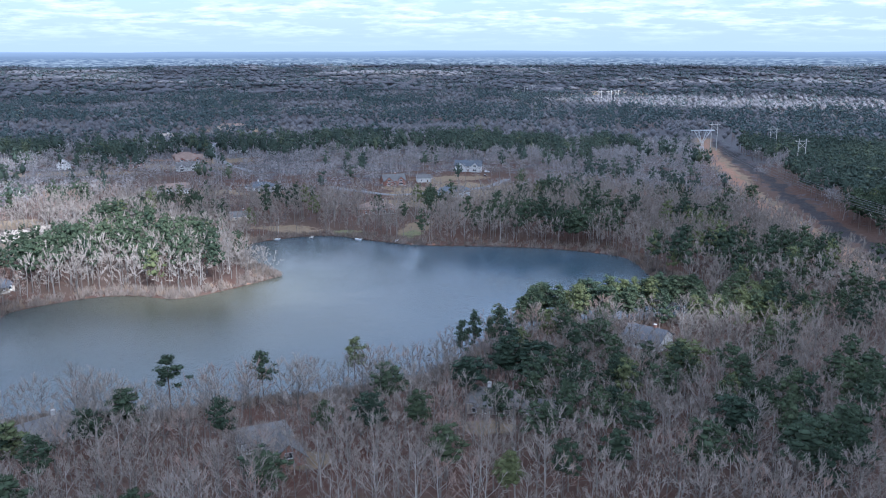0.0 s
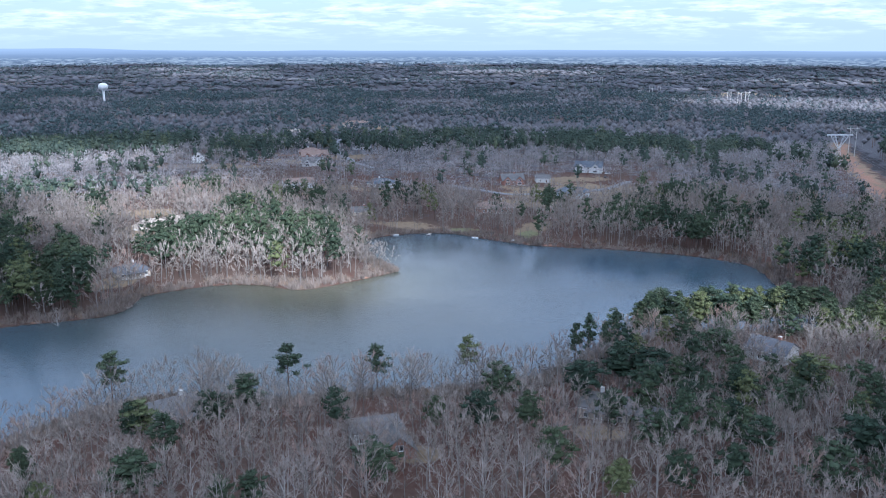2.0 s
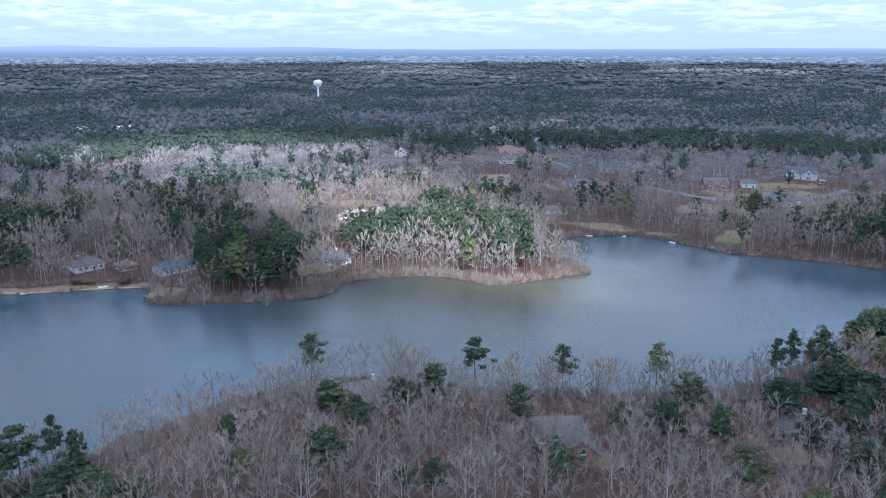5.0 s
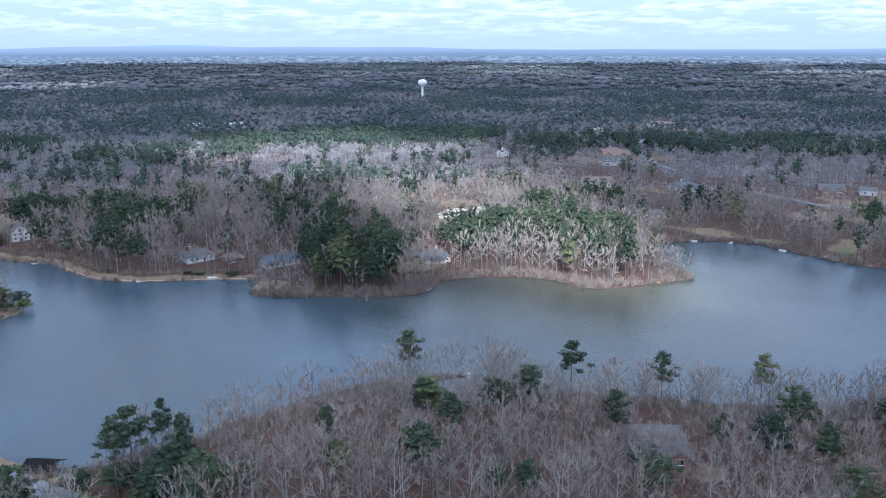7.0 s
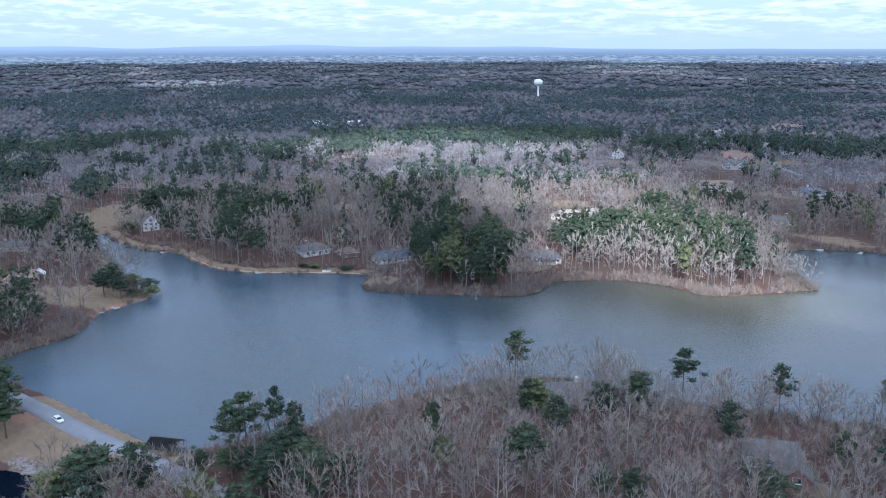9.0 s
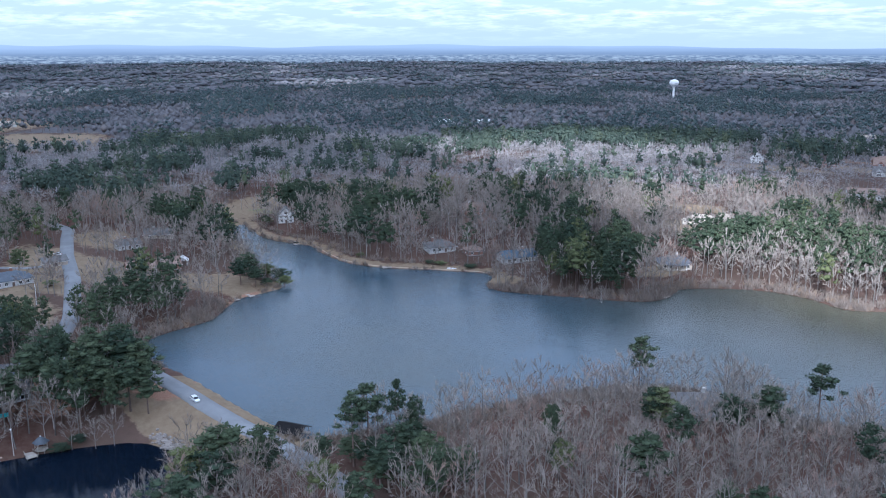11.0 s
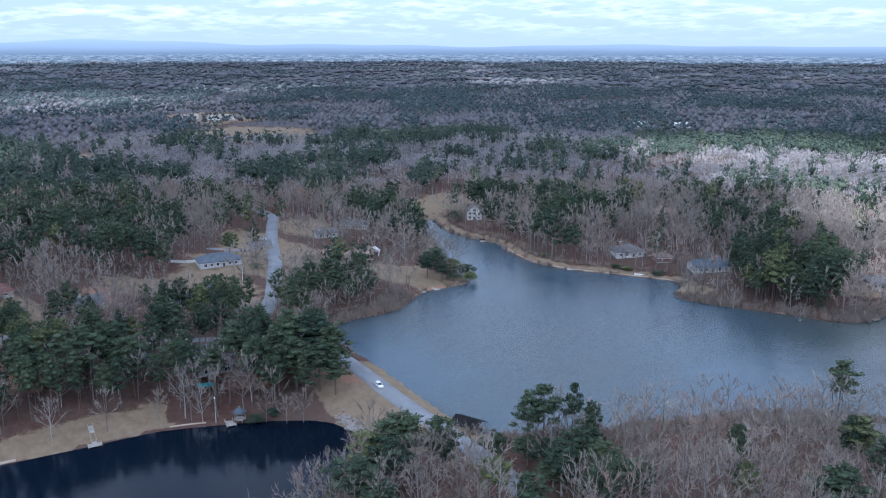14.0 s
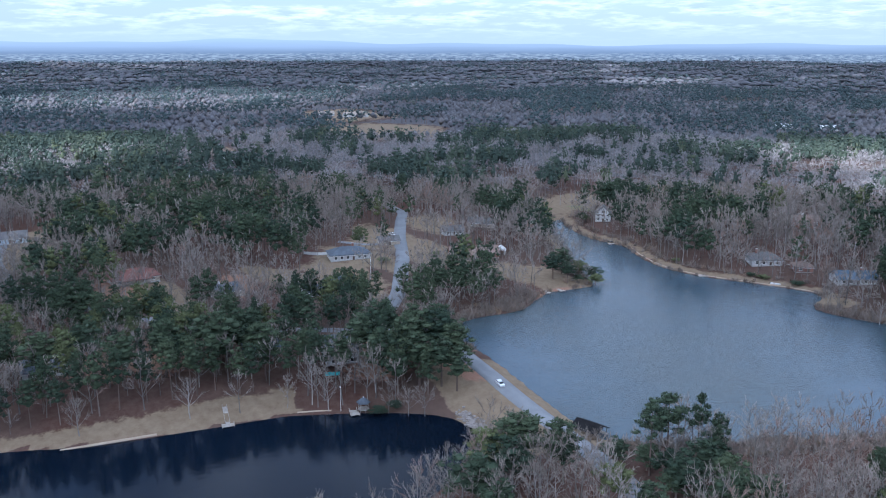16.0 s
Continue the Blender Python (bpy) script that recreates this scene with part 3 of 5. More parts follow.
ROOFS = {
    "grey": worn("grey_shingles", (0.115, 0.112, 0.113), (0.170, 0.163, 0.160), 0.9, 0.35, 5.0),
    "beige": worn("beige_shingles", (0.29, 0.25, 0.205), (0.37, 0.325, 0.275), 0.9, 0.35, 5.0),
    "brown": worn("brown_shingles", (0.19, 0.135, 0.11), (0.28, 0.21, 0.175), 0.9, 0.35, 5.0),
    "red": worn("red_shingles", (0.15, 0.072, 0.058), (0.21, 0.108, 0.088), 0.9, 0.35, 5.0),
    "slate": worn("slate_shingles", (0.08, 0.092, 0.112), (0.125, 0.14, 0.165), 0.85, 0.35, 5.0),
    "blue": worn("blue_metal_roofing", (0.06, 0.09, 0.13), (0.09, 0.125, 0.17), 0.5, 0.3, 4.0, 0.2),
    "dark": worn("dark_shingles", (0.065, 0.07, 0.085), (0.11, 0.115, 0.13), 0.85, 0.35, 5.0),
    "white": worn("white_metal_roofing", (0.62, 0.63, 0.64), (0.74, 0.75, 0.76), 0.5, 0.3, 4.0, 0.2),
}
M_PANE, t, b = material("window_glass", 0.08, 0.0, 0.5)
b.inputs["Base Color"].default_value = (0.025, 0.03, 0.035, 1)
M_DOOR = worn("dark_door", (0.09, 0.06, 0.05), (0.14, 0.10, 0.08), 0.6, 1.0, 8.0)


def part(name, bm, mat, parent, label="", at=None):
    """One mesh object under a thing or under a part."""
    me = bpy.data.meshes.new(name)
    bmesh.ops.recalc_face_normals(bm, faces=bm.faces[:])
    bm.to_mesh(me)
    bm.free()
    me.materials.append(mat)
    ob = new(name, me)
    ob.parent = parent
    if at is not None:
        ob.matrix_basis = at
    return tagged(ob, label)


def block(x0, x1, y0, y1, z0, z1, bm=None, bevel=0.0):
    bm = bm or bmesh.new()
    v = [bm.verts.new(p_) for p_ in ((x0, y0, z0), (x1, y0, z0), (x1, y1, z0), (x0, y1, z0), (x0, y0, z1), (x1, y0, z1), (x1, y1, z1), (x0, y1, z1))]
    for f in ((0, 3, 2, 1), (4, 5, 6, 7), (0, 1, 5, 4), (1, 2, 6, 5), (2, 3, 7, 6), (3, 0, 4, 7)):
        bm.faces.new([v[i] for i in f])
    if bevel:
        bmesh.ops.bevel(bm, geom=bm.edges[:], offset=bevel, segments=1, affect="EDGES")
    return bm


def extruded(profile, y0, y1, bm=None, swap=False):
    """A profile in x and z drawn along y (along x with swap)."""
    bm = bm or bmesh.new()
    mk = (lambda a, b_, y: (y, a, b_)) if swap else (lambda a, b_, y: (a, y, b_))
    lo, hi = [bm.verts.new(mk(a, b_, y0)) for a, b_ in profile], [bm.verts.new(mk(a, b_, y1)) for a, b_ in profile]
    bm.faces.new(lo)
    bm.faces.new(hi[::-1])
    n = len(profile)
    for i in range(n):
        bm.faces.new((lo[i], lo[(i + 1) % n], hi[(i + 1) % n], hi[i]))
    return bm


def gable_roof(w, d, z, rise, over=0.6, thick=0.22, bm=None, swap=False):
    """Two slabs that meet at a ridge; the ridge runs along x (along y with swap)."""
    h = d / 2
    k = over * rise / h
    p_ = [(-h - over, z - k), (0, z + rise), (h + over, z - k), (h + over, z - k + thick), (0, z + rise + thick), (-h - over, z - k + thick)]
    return extruded(p_, -w / 2 - over, w / 2 + over, bm, not swap)


def hip_roof(w, d, z, rise, over=0.7):
    bm = bmesh.new()
    a, c = w / 2 + over, d / 2 + over
    inset = min(c, a * 0.8)
    lo = [bm.verts.new(p_) for p_ in ((-a, -c, z - 0.15), (a, -c, z - 0.15), (a, c, z - 0.15), (-a, c, z - 0.15))]
    mid = [bm.verts.new((v.co.x, v.co.y, z + 0.1)) for v in lo]
    r0, r1 = bm.verts.new((-a + inset, 0, z + rise)), bm.verts.new((a - inset, 0, z + rise))
    bm.faces.new(lo[::-1])
    for i in range(4):
        bm.faces.new((lo[i], lo[(i + 1) % 4], mid[(i + 1) % 4], mid[i]))
    bm.faces.new((mid[0], mid[1], r1, r0))
    bm.faces.new((mid[2], mid[3], r0, r1))
    bm.faces.new((mid[1], mid[2], r1))
    bm.faces.new((mid[3], mid[0], r0))
    return bm


def window(parent, x, y, z, w, h, face=0.0):
    """A pane in a white frame with a sill, looking along -y before the turn."""
    at = Matrix.Translation((x, y, z)) @ pose(0, 0, 0, 0, 0, face)
    bm = bmesh.new()
    block(-w / 2 - 0.14, -w / 2, -0.10, 0.02, -0.12, h + 0.14, bm)
    block(w / 2, w / 2 + 0.14, -0.10, 0.02, -0.12, h + 0.14, bm)
    block(-w / 2, w / 2, -0.10, 0.02, h, h + 0.14, bm)
    block(-w / 2, w / 2, -0.10, 0.02, -0.12, 0, bm)
    block(-0.04, 0.04, -0.07, 0.02, 0, h, bm)
    win = part("window", bm, M_PAINT, parent, "white window frame", at)
    part("pane", block(-w / 2, w / 2, -0.03, 0.01, 0, h), M_PANE, win, "dark reflecting pane")
    part("sill", block(-w / 2 - 0.2, w / 2 + 0.2, -0.2, -0.02, -0.22, -0.13), M_PAINT, win)


def house(x, y, w, d, h, roof, wall, roofing, turn, windows, label, number):
    rng = np.random.default_rng(number)
    z = float(np.min(height(np.array([x - 5, x + 5, x, x]), np.array([y, y, y - 5, y + 5]))))
    root = tagged(new("house"), label, "house")
    root.matrix_world = pose(x, y, z - 0.1, 0, 0, math.degrees(math.atan2(-x, y)) + turn)
    wm, rm = WALLS[wall], ROOFS[roofing]
    part("foundation", block(-w / 2 - 0.1, w / 2 + 0.1, -d / 2 - 0.1, d / 2 + 0.1, -2.5, 0.4), M_PAVE, root)
    rise = d * 0.5 * (0.55 if roof in ("hip", "gable") else 0.75)
    if roof == "hip":
        part("wall", block(-w / 2, w / 2, -d / 2, d / 2, 0.4, h), wm, root)
        part("roof", hip_roof(w, d, h, rise), rm, root)
    elif roof == "front":
        rise = w * 0.5 * 0.9
        part("wall", extruded([(-w / 2, 0.4), (w / 2, 0.4), (w / 2, h), (0, h + rise), (-w / 2, h)], -d / 2, d / 2), wm, root)
        part("roof", gable_roof(d, w, h + 0.02, rise, swap=True), rm, root)
        window(root, 0, -d / 2, h + 0.3, 2.0, rise * 0.35)
    else:
        part("wall", extruded([(-d / 2, 0.4), (d / 2, 0.4), (d / 2, h), (0, h + rise), (-d / 2, h)], -w / 2, w / 2, None, True), wm, root)
        part("roof", gable_roof(w, d, h + 0.02, rise), rm, root)
    if roof == "cross":
        gw = min(6.5, w * 0.34)
        for gx_ in (-w * 0.28, w * 0.26):
            g = part("front_gable", extruded([(-gw / 2, 0.4), (gw / 2, 0.4), (gw / 2, h), (0, h + gw * 0.48), (-gw / 2, h)], -d / 2 - 1.6, 0), wm, root, "", Matrix.Translation((gx_, 0, 0)))
            bm = extruded([(-gw / 2 - 0.5, h - 0.46), (0, h + gw * 0.48 + 0.02), (gw / 2 + 0.5, h - 0.46), (gw / 2 + 0.5, h - 0.24), (0, h + gw * 0.48 + 0.25), (-gw / 2 - 0.5, h - 0.24)], -d / 2 - 2.1, 0.2)
            part("gable_roof", bm, rm, g)
            window(g, 0, -d / 2 - 1.6, h - 0.6, gw * 0.36, 1.3)
            window(g, 0, -d / 2 - 1.6, 1.2, gw * 0.5, 1.4)
    front = -d / 2
    for floor in range(2 if h > 5 else 1):
        for k in range(windows):
            wx = (k + 0.5) / windows * w * 0.9 - w * 0.45
            if roof == "cross" and (abs(wx + w * 0.28) < 3.6 or abs(wx - w * 0.26) < 3.6):
                continue
            if k == windows // 2 and floor == 0:
                door = part("door", block(wx - 0.55, wx + 0.55, front - 0.06, front + 0.02, 0.42, 2.5), M_DOOR, root)
                part("door_frame", block(wx - 0.72, wx + 0.72, front - 0.05, front + 0.02, 2.5, 2.7), M_PAINT, door)
                continue
            window(root, wx, front, 1.2 + floor * 2.7, 1.25, 1.45)
    for side in (-1, 1):
        window(root, side * w / 2, 0, 1.2, 1.2, 1.4, 90 * side)
    part("gutter", block(-w / 2 - 0.6, w / 2 + 0.6, front - 0.78, front - 0.66, h - 0.42, h - 0.26), M_PAINT, root, "white gutter") if roof in ("hip", "gable") else None
    if number % 3 != 1 and w > 11:
        cx = rng.uniform(-0.3, 0.3) * w
        ch = part("chimney", block(cx - 0.55, cx + 0.55, -0.2, 0.9, h + 0.5, h + rise + 1.3), WALLS["brick"] if number % 2 else WALLS["white"], root)
        part("chimney_cap", block(cx - 0.65, cx + 0.65, -0.3, 1.0, h + rise + 1.3, h + rise + 1.5), M_PAVE, ch)
    if number % 2 == 0 and windows > 3 and roof != "cross":
        porch = part("porch", block(-w * 0.3, w * 0.3, front - 2.6, front, 0.1, 0.45), M_DOCK, root, "weathered wooden porch")
        for k in range(5):
            px_ = -w * 0.28 + w * 0.14 * k
            part("porch_post", block(px_ - 0.09, px_ + 0.09, front - 2.5, front - 2.32, 0.45, h - 0.3), M_PAINT, porch)
        part("porch_roof", extruded([(front - 3.0, h - 0.45), (front, h - 0.02), (front, h + 0.16), (front - 3.0, h - 0.27)], -w * 0.32, w * 0.32, None, True), rm, porch)
    return root


for number, row in enumerate(HOUSES):
    house(*row, number)

# ---- trees ----
class Shape:
    """Triangles gathered for one part."""

    def __init__(self):
        self.v, self.f = [], []

    def tri(self, a, b_, c_):
        k = len(self.v)
        self.v += [a, b_, c_]
        self.f.append((k, k + 1, k + 2))

    def tube(self, p0, p1, r0, r1, sides):
        p0, p1 = np.array(p0, float), np.array(p1, float)
        d = p1 - p0
        d /= np.linalg.norm(d) + 1e-9
        e = np.cross(d, (0.3, 0.7, 0.2) if abs(d[2]) > 0.9 else (0, 0, 1.0))
        e /= np.linalg.norm(e) + 1e-9
        g = np.cross(d, e)
        k = len(self.v)
        for p_, r_ in ((p0, r0), (p1, r1)):
            for s_ in range(sides):
                a = 2 * math.pi * s_ / sides
                self.v.append(p_ + r_ * (math.cos(a) * e + math.sin(a) * g))
        for s_ in range(sides):
            s2 = (s_ + 1) % sides
            self.f += [(k + s_, k + s2, k + sides + s2), (k + s_, k + sides + s2, k + sides + s_)]

    def blade(self, p0, p1, w, rng):
        p0, p1 = np.array(p0, float), np.array(p1, float)
        e = np.cross(p1 - p0, rng.normal(size=3))
        e *= w / 2 / (np.linalg.norm(e) + 1e-9)
        self.tri(p0 - e, p0 + e, p1)

    def lump(self, c_, rad, sides, rng, uneven=0.24):
        """An uneven rounded lump: 8 faces, or 20 with sides 5."""
        k = len(self.v)
        if sides == 4:
            base = [(1, 0, 0), (0, 1, 0), (-1, 0, 0), (0, -1, 0), (0, 0, 1), (0, 0, -1)]
            face = [(0, 1, 4), (1, 2, 4), (2, 3, 4), (3, 0, 4), (1, 0, 5), (2, 1, 5), (3, 2, 5), (0, 3, 5)]
        else:
            base = [(0, 0, 1)] + [(0.894 * math.cos(1.2566 * i), 0.894 * math.sin(1.2566 * i), 0.447) for i in range(5)]
            base += [(0.894 * math.cos(1.2566 * i + 0.628), 0.894 * math.sin(1.2566 * i + 0.628), -0.447) for i in range(5)] + [(0, 0, -1)]
            face = [(0, 1 + i, 1 + (i + 1) % 5) for i in range(5)] + [(1 + i, 6 + i, 1 + (i + 1) % 5) for i in range(5)]
            face += [(1 + (i + 1) % 5, 6 + i, 6 + (i + 1) % 5) for i in range(5)] + [(11, 6 + (i + 1) % 5, 6 + i) for i in range(5)]
        a = rng.uniform(0, 6.28)
        for bx, by, bz in base:
            g = rng.uniform(0.96 - uneven, 0.96 + uneven)
            self.v.append(np.array([c_[0] + g * rad[0] * (bx * math.cos(a) - by * math.sin(a)), c_[1] + g * rad[1] * (bx * math.sin(a) + by * math.cos(a)), c_[2] + g * rad[2] * bz]))
        self.f += [tuple(k + i for i in f_) for f_ in face]

    def arrays(self):
        return np.array(self.v, float).reshape(-1, 3), np.array(self.f, int).reshape(-1, 3)


def bare_tree(seed, lod, tall=18.0, spread=0.27):
    """A leafless hardwood: trunk with ascending limbs, and a rounded head of fine twigs. lod 0 is the finest."""
    rng = np.random.default_rng(seed)
    trunk, crown = Shape(), Shape()
    wide_, deep_ = tall * spread, tall * rng.uniform(0.34, 0.40)
    mid = np.array([*rng.normal(0, 0.03, 2) * tall, tall * 0.60])
    w3 = (0.075, 0.130, 0.26, 0.50, 0.85, 1.5)[lod]
    if lod < 4:
        segs = (5, 3, 2, 1)[lod]
        pts = [np.zeros(3)] + [np.array([*(mid[:2] * (k + 1) / segs + rng.normal(0, 0.16, 2)), tall * 0.88 * (k + 1) / segs]) for k in range(segs)]
        r = lambda h: max(0.04, 0.23 * (1 - 0.95 * h / tall))
        for a, c in zip(pts[:-1], pts[1:]):
            trunk.tube(a, c, r(a[2]), r(c[2]), (6, 4, 3, 3)[lod])
        at = lambda h: np.array([np.interp(h, [q[2] for q in pts], [q[i] for q in pts]) for i in range(3)])
    else:
        trunk.blade(np.zeros(3), np.array([0, 0, tall * 0.55]), 0.5, rng)

    def twig(q0, along, out, length, width):
        d = along + out + rng.normal(0, 0.42, 3) + np.array([0, 0, 0.28])
        q1 = q0 + d / (np.linalg.norm(d) + 1e-9) * length
        crown.blade(q0, q1, width, rng)
        return q1

    if lod < 3:
        n1, n2, n3 = ((13, 7, 7), (10, 5, 4), (7, 4, 4))[lod]
        first = rng.uniform(0.22, 0.36) * tall
        for k in range(n1):
            th = math.radians(104 - 96 * (k + rng.uniform(0, 1)) / n1)
            az = k * 2.4 + rng.uniform(-0.5, 0.5)
            head = np.array([math.cos(az) * math.sin(th) * wide_, math.sin(az) * math.sin(th) * wide_, math.cos(th) * deep_])
            end = mid + head * rng.uniform(0.72, 0.98)
            reach = math.hypot(*(end - mid)[:2])
            p0 = at(min(max(end[2] - reach * rng.uniform(1.0, 1.7), first), tall * 0.8))
            way = end - p0
            bend = p0 + way * 0.5 + np.array([way[0] * 0.08, way[1] * 0.08, -0.04 * np.linalg.norm(way)]) + rng.normal(0, 0.2, 3)
            if lod == 0:
                trunk.tube(p0, bend, 0.095, 0.06, 3)
                trunk.tube(bend, end, 0.06, 0.015, 3)
            elif lod == 1:
                trunk.tube(p0, bend, 0.085, 0.055, 3)
                trunk.blade(bend, end, 0.11, rng)
            else:
                trunk.blade(p0, end, 0.17, rng)
            along = way / (np.linalg.norm(way) + 1e-9)
            out = head / (np.linalg.norm(head) + 1e-9)
            for j in range(n2):
                u = rng.uniform(0.35, 1.0)
                q0 = p0 + (bend - p0) * u * 2 if u < 0.5 else bend + (end - bend) * (u * 2 - 1)
                q1 = twig(q0, along * 0.5, out * 0.5, tall * rng.uniform(0.08, 0.15), w3 * 1.5)
                for _ in range(n3):
                    twig(q0 + (q1 - q0) * rng.uniform(0.25, 1.0), along * 0.3, out * 0.45, tall * rng.uniform(0.05, 0.10), w3)
        return trunk.arrays(), crown.arrays()
    if lod > 3:
        # far heads close up into one canopy
        wl = tall * (0.29, 0.80)[lod - 4] * rng.uniform(0.85, 1.1)
        crown.lump(mid - np.array([0, 0, tall * (0.12, 0.06)[lod - 4]]), np.array([wl, wl, tall * (0.26, 0.25)[lod - 4]]), 4, rng, 0.10)
    for _ in range((0, 0, 0, 30, 16, 0)[lod]):
        d = rng.normal(size=3)
        d[2] = abs(d[2]) * 1.1 - 0.35
        d /= np.linalg.norm(d)
        q0 = mid + d * np.array([wide_, wide_, deep_]) * rng.uniform(0.25, 0.8)
        twig(q0, d * 0.5, d * 0.4, tall * rng.uniform(0.10, 0.19), w3 * rng.uniform(0.7, 1.3))
    return trunk.arrays(), crown.arrays()


def pine_tree(seed, lod, tall=21.0, low=0.5, wide=0.17):
    """A loblolly pine: straight trunk and rounded needle clumps; with a high base the crown opens into tiers."""
    rng = np.random.default_rng(seed)
    trunk, crown = Shape(), Shape()
    segs = (4, 2, 1, 1, 1, 1)[lod]
    lean = rng.normal(0, 0.015, 2)
    P = lambda h: np.array([lean[0] * h, lean[1] * h, h])
    for k in range(segs):
        a, c = tall * 0.95 * k / segs, tall * 0.95 * (k + 1) / segs
        if lod < 4:
            trunk.tube(P(a), P(c), 0.27 * (1 - 0.85 * a / tall), 0.27 * (1 - 0.85 * c / tall), (6, 4, 3, 3)[lod])
        else:
            trunk.blade(P(a), P(c) * 0.6, 0.7, rng)
    n = (36, 22, 13, 7, 3, 2)[lod]
    m = (30, 18, 9, 6, 5, 1)[lod]
    size = (0.50, 0.72, 1.0, 1.4, 2.2, 3.0)[lod]
    grow = (0.98, 1.2, 1.45, 1.8, 2.4, 3.2)[lod]
    open_crown = low > 0.5
    side, lopsided = rng.uniform(0, 6.28), rng.uniform(0.05, 0.35)

    def clump(c_, rad, inner=False):
        crown.lump(c_, rad * (0.85 if inner else 0.66), 5 if lod == 0 else 4, rng)
        for _ in range(m // 3 if inner else m):
            d = rng.normal(size=3)
            d[2] = d[2] * 0.8 + 0.35
            d /= np.linalg.norm(d)
            s0 = c_ + d * rad * rng.uniform(0.55, 0.95)
            e = np.cross(d, rng.normal(size=3))
            e *= size * rng.uniform(0.35, 0.6) / (np.linalg.norm(e) + 1e-9)
            tip = s0 + (d * 0.75 + np.array([0, 0, 0.25]) + rng.normal(0, 0.25, 3)) * size
            crown.tri(s0 - e, s0 + e, tip)

    for k in range(n):
        u = 1 - (k + rng.uniform(0.2, 0.8)) / n          # 1 at the top
        if open_crown:
            u = min(1.0, round(u * 3.2) / 3.2 + rng.uniform(-0.05, 0.05))
            girth = (1 - 0.55 * max(u, 0) ** 2.2) * (0.75 + 0.25 * math.sin(u * 9 + side))
        else:
            girth = (1 - max(u, 0) ** 2.0) ** 0.65 * (0.66 + 0.34 * min(1.0, max(u, 0) * 3.0)) + 0.05
        yaw_ = k * 2.4 + rng.uniform(-0.45, 0.45)
        reach = tall * wide * girth * math.sqrt(rng.uniform(0.12, 1.0)) * (1 + lopsided * math.cos(yaw_ - side))
        h = tall * (low + (0.97 - low) * u) + rng.normal(0, 0.022) * tall
        c_ = P(h) + np.array([math.cos(yaw_) * reach, math.sin(yaw_) * reach, 0])
        if lod < 2:
            trunk.tube(P(max(h - 0.35 * reach - 0.3, 0.5)), c_, 0.07, 0.02, 3)
        rad = np.array([1.30, 1.30, 0.62 if open_crown else 0.95]) * tall / 20 * rng.uniform(0.75, 1.2) * grow * (1.0 if u < 0.85 or open_crown else 0.75)
        clump(c_, rad)
    if lod < 4 and not open_crown:
        for k in range((5, 4, 3, 1)[lod]):
            u = (k + 0.4) / (5, 4, 3, 1)[lod]
            girth = (1 - u ** 1.7) ** 0.75 * (0.6 + 0.4 * min(1.0, u * 3.5))
            clump(P(tall * (low + (0.93 - low) * u)), np.array([0.62 * tall * wide * girth + 0.3] * 2 + [tall * (0.9 - low) / (5, 4, 3, 1)[lod] * 0.62]), True)
    return trunk.arrays(), crown.arrays()


def joined(name, templates, x, y, z, size, turn, tone, which, mat, part_index, smooth=False):
    """Many trees in one mesh."""
    vs, fs, ts, base = [], [], [], 0
    for k, tem in enumerate(templates):
        v, f = tem[part_index]
        pick = np.nonzero(which == k)[0]
        if not len(pick) or not len(v):
            continue
        c_, s_ = np.cos(turn[pick])[:, None], np.sin(turn[pick])[:, None]
        sz = size[pick][:, None]
        vv = np.stack([(v[None, :, 0] * c_ - v[None, :, 1] * s_) * sz + x[pick][:, None],
                       (v[None, :, 0] * s_ + v[None, :, 1] * c_) * sz + y[pick][:, None],
                       v[None, :, 2] * sz + z[pick][:, None]], -1)
        vs.append(vv.reshape(-1, 3))
        fs.append((f[None] + (np.arange(len(pick)) * len(v))[:, None, None] + base).reshape(-1, 3))
        ts.append(np.repeat(tone[pick], len(v)))
        base += vv.shape[0] * vv.shape[1]
    return mesh_from(name, np.concatenate(vs), np.concatenate(fs), mat, smooth, tone=np.concatenate(ts))


PINE_GROVES = [(93, 223, 14, 16, 0), (75, 238, 12, 10, 0), (153, 362, 24, 12, 0), (130, 380, 18, 10, 0), (64, 262, 12, 9, 0), (15, 288, 14, 9, 0), (37, 255, 10, 8, 0), (120, 250, 16, 24, 0),
               (-276, 346, 28, 42, 35), (46, 357, 46, 9, 22),
               (-310, 92, 44, 26, 10), (-330, 60, 40, 40, 0), (-310, 20, 34, 44, 0), (-300, -30, 30, 40, 0), (-340, -20, 40, 50, 0),
               (-385, 165, 26, 14, 30),
               (-60, 565, 10, 30, 0), (30, 545, 60, 22, 0), (112, 456, 40, 15, 5), (140, 430, 20, 22, 0),
               (330, 620, 90, 150, 10), (400, 900, 130, 220, 0), (-140, 620, 10, 30, 0), 
               (-360, 405, 26, 22, 0), (-560, 60, 80, 40, 0), (-480, 60, 40, 30, 0), 
               (-520, 230, 30, 16, 0), (-700, 40, 140, 60, 0), (-200, 900, 120, 50, 0), (0, 1300, 300, 90, 0), (-500, 900, 200, 60, 20)]


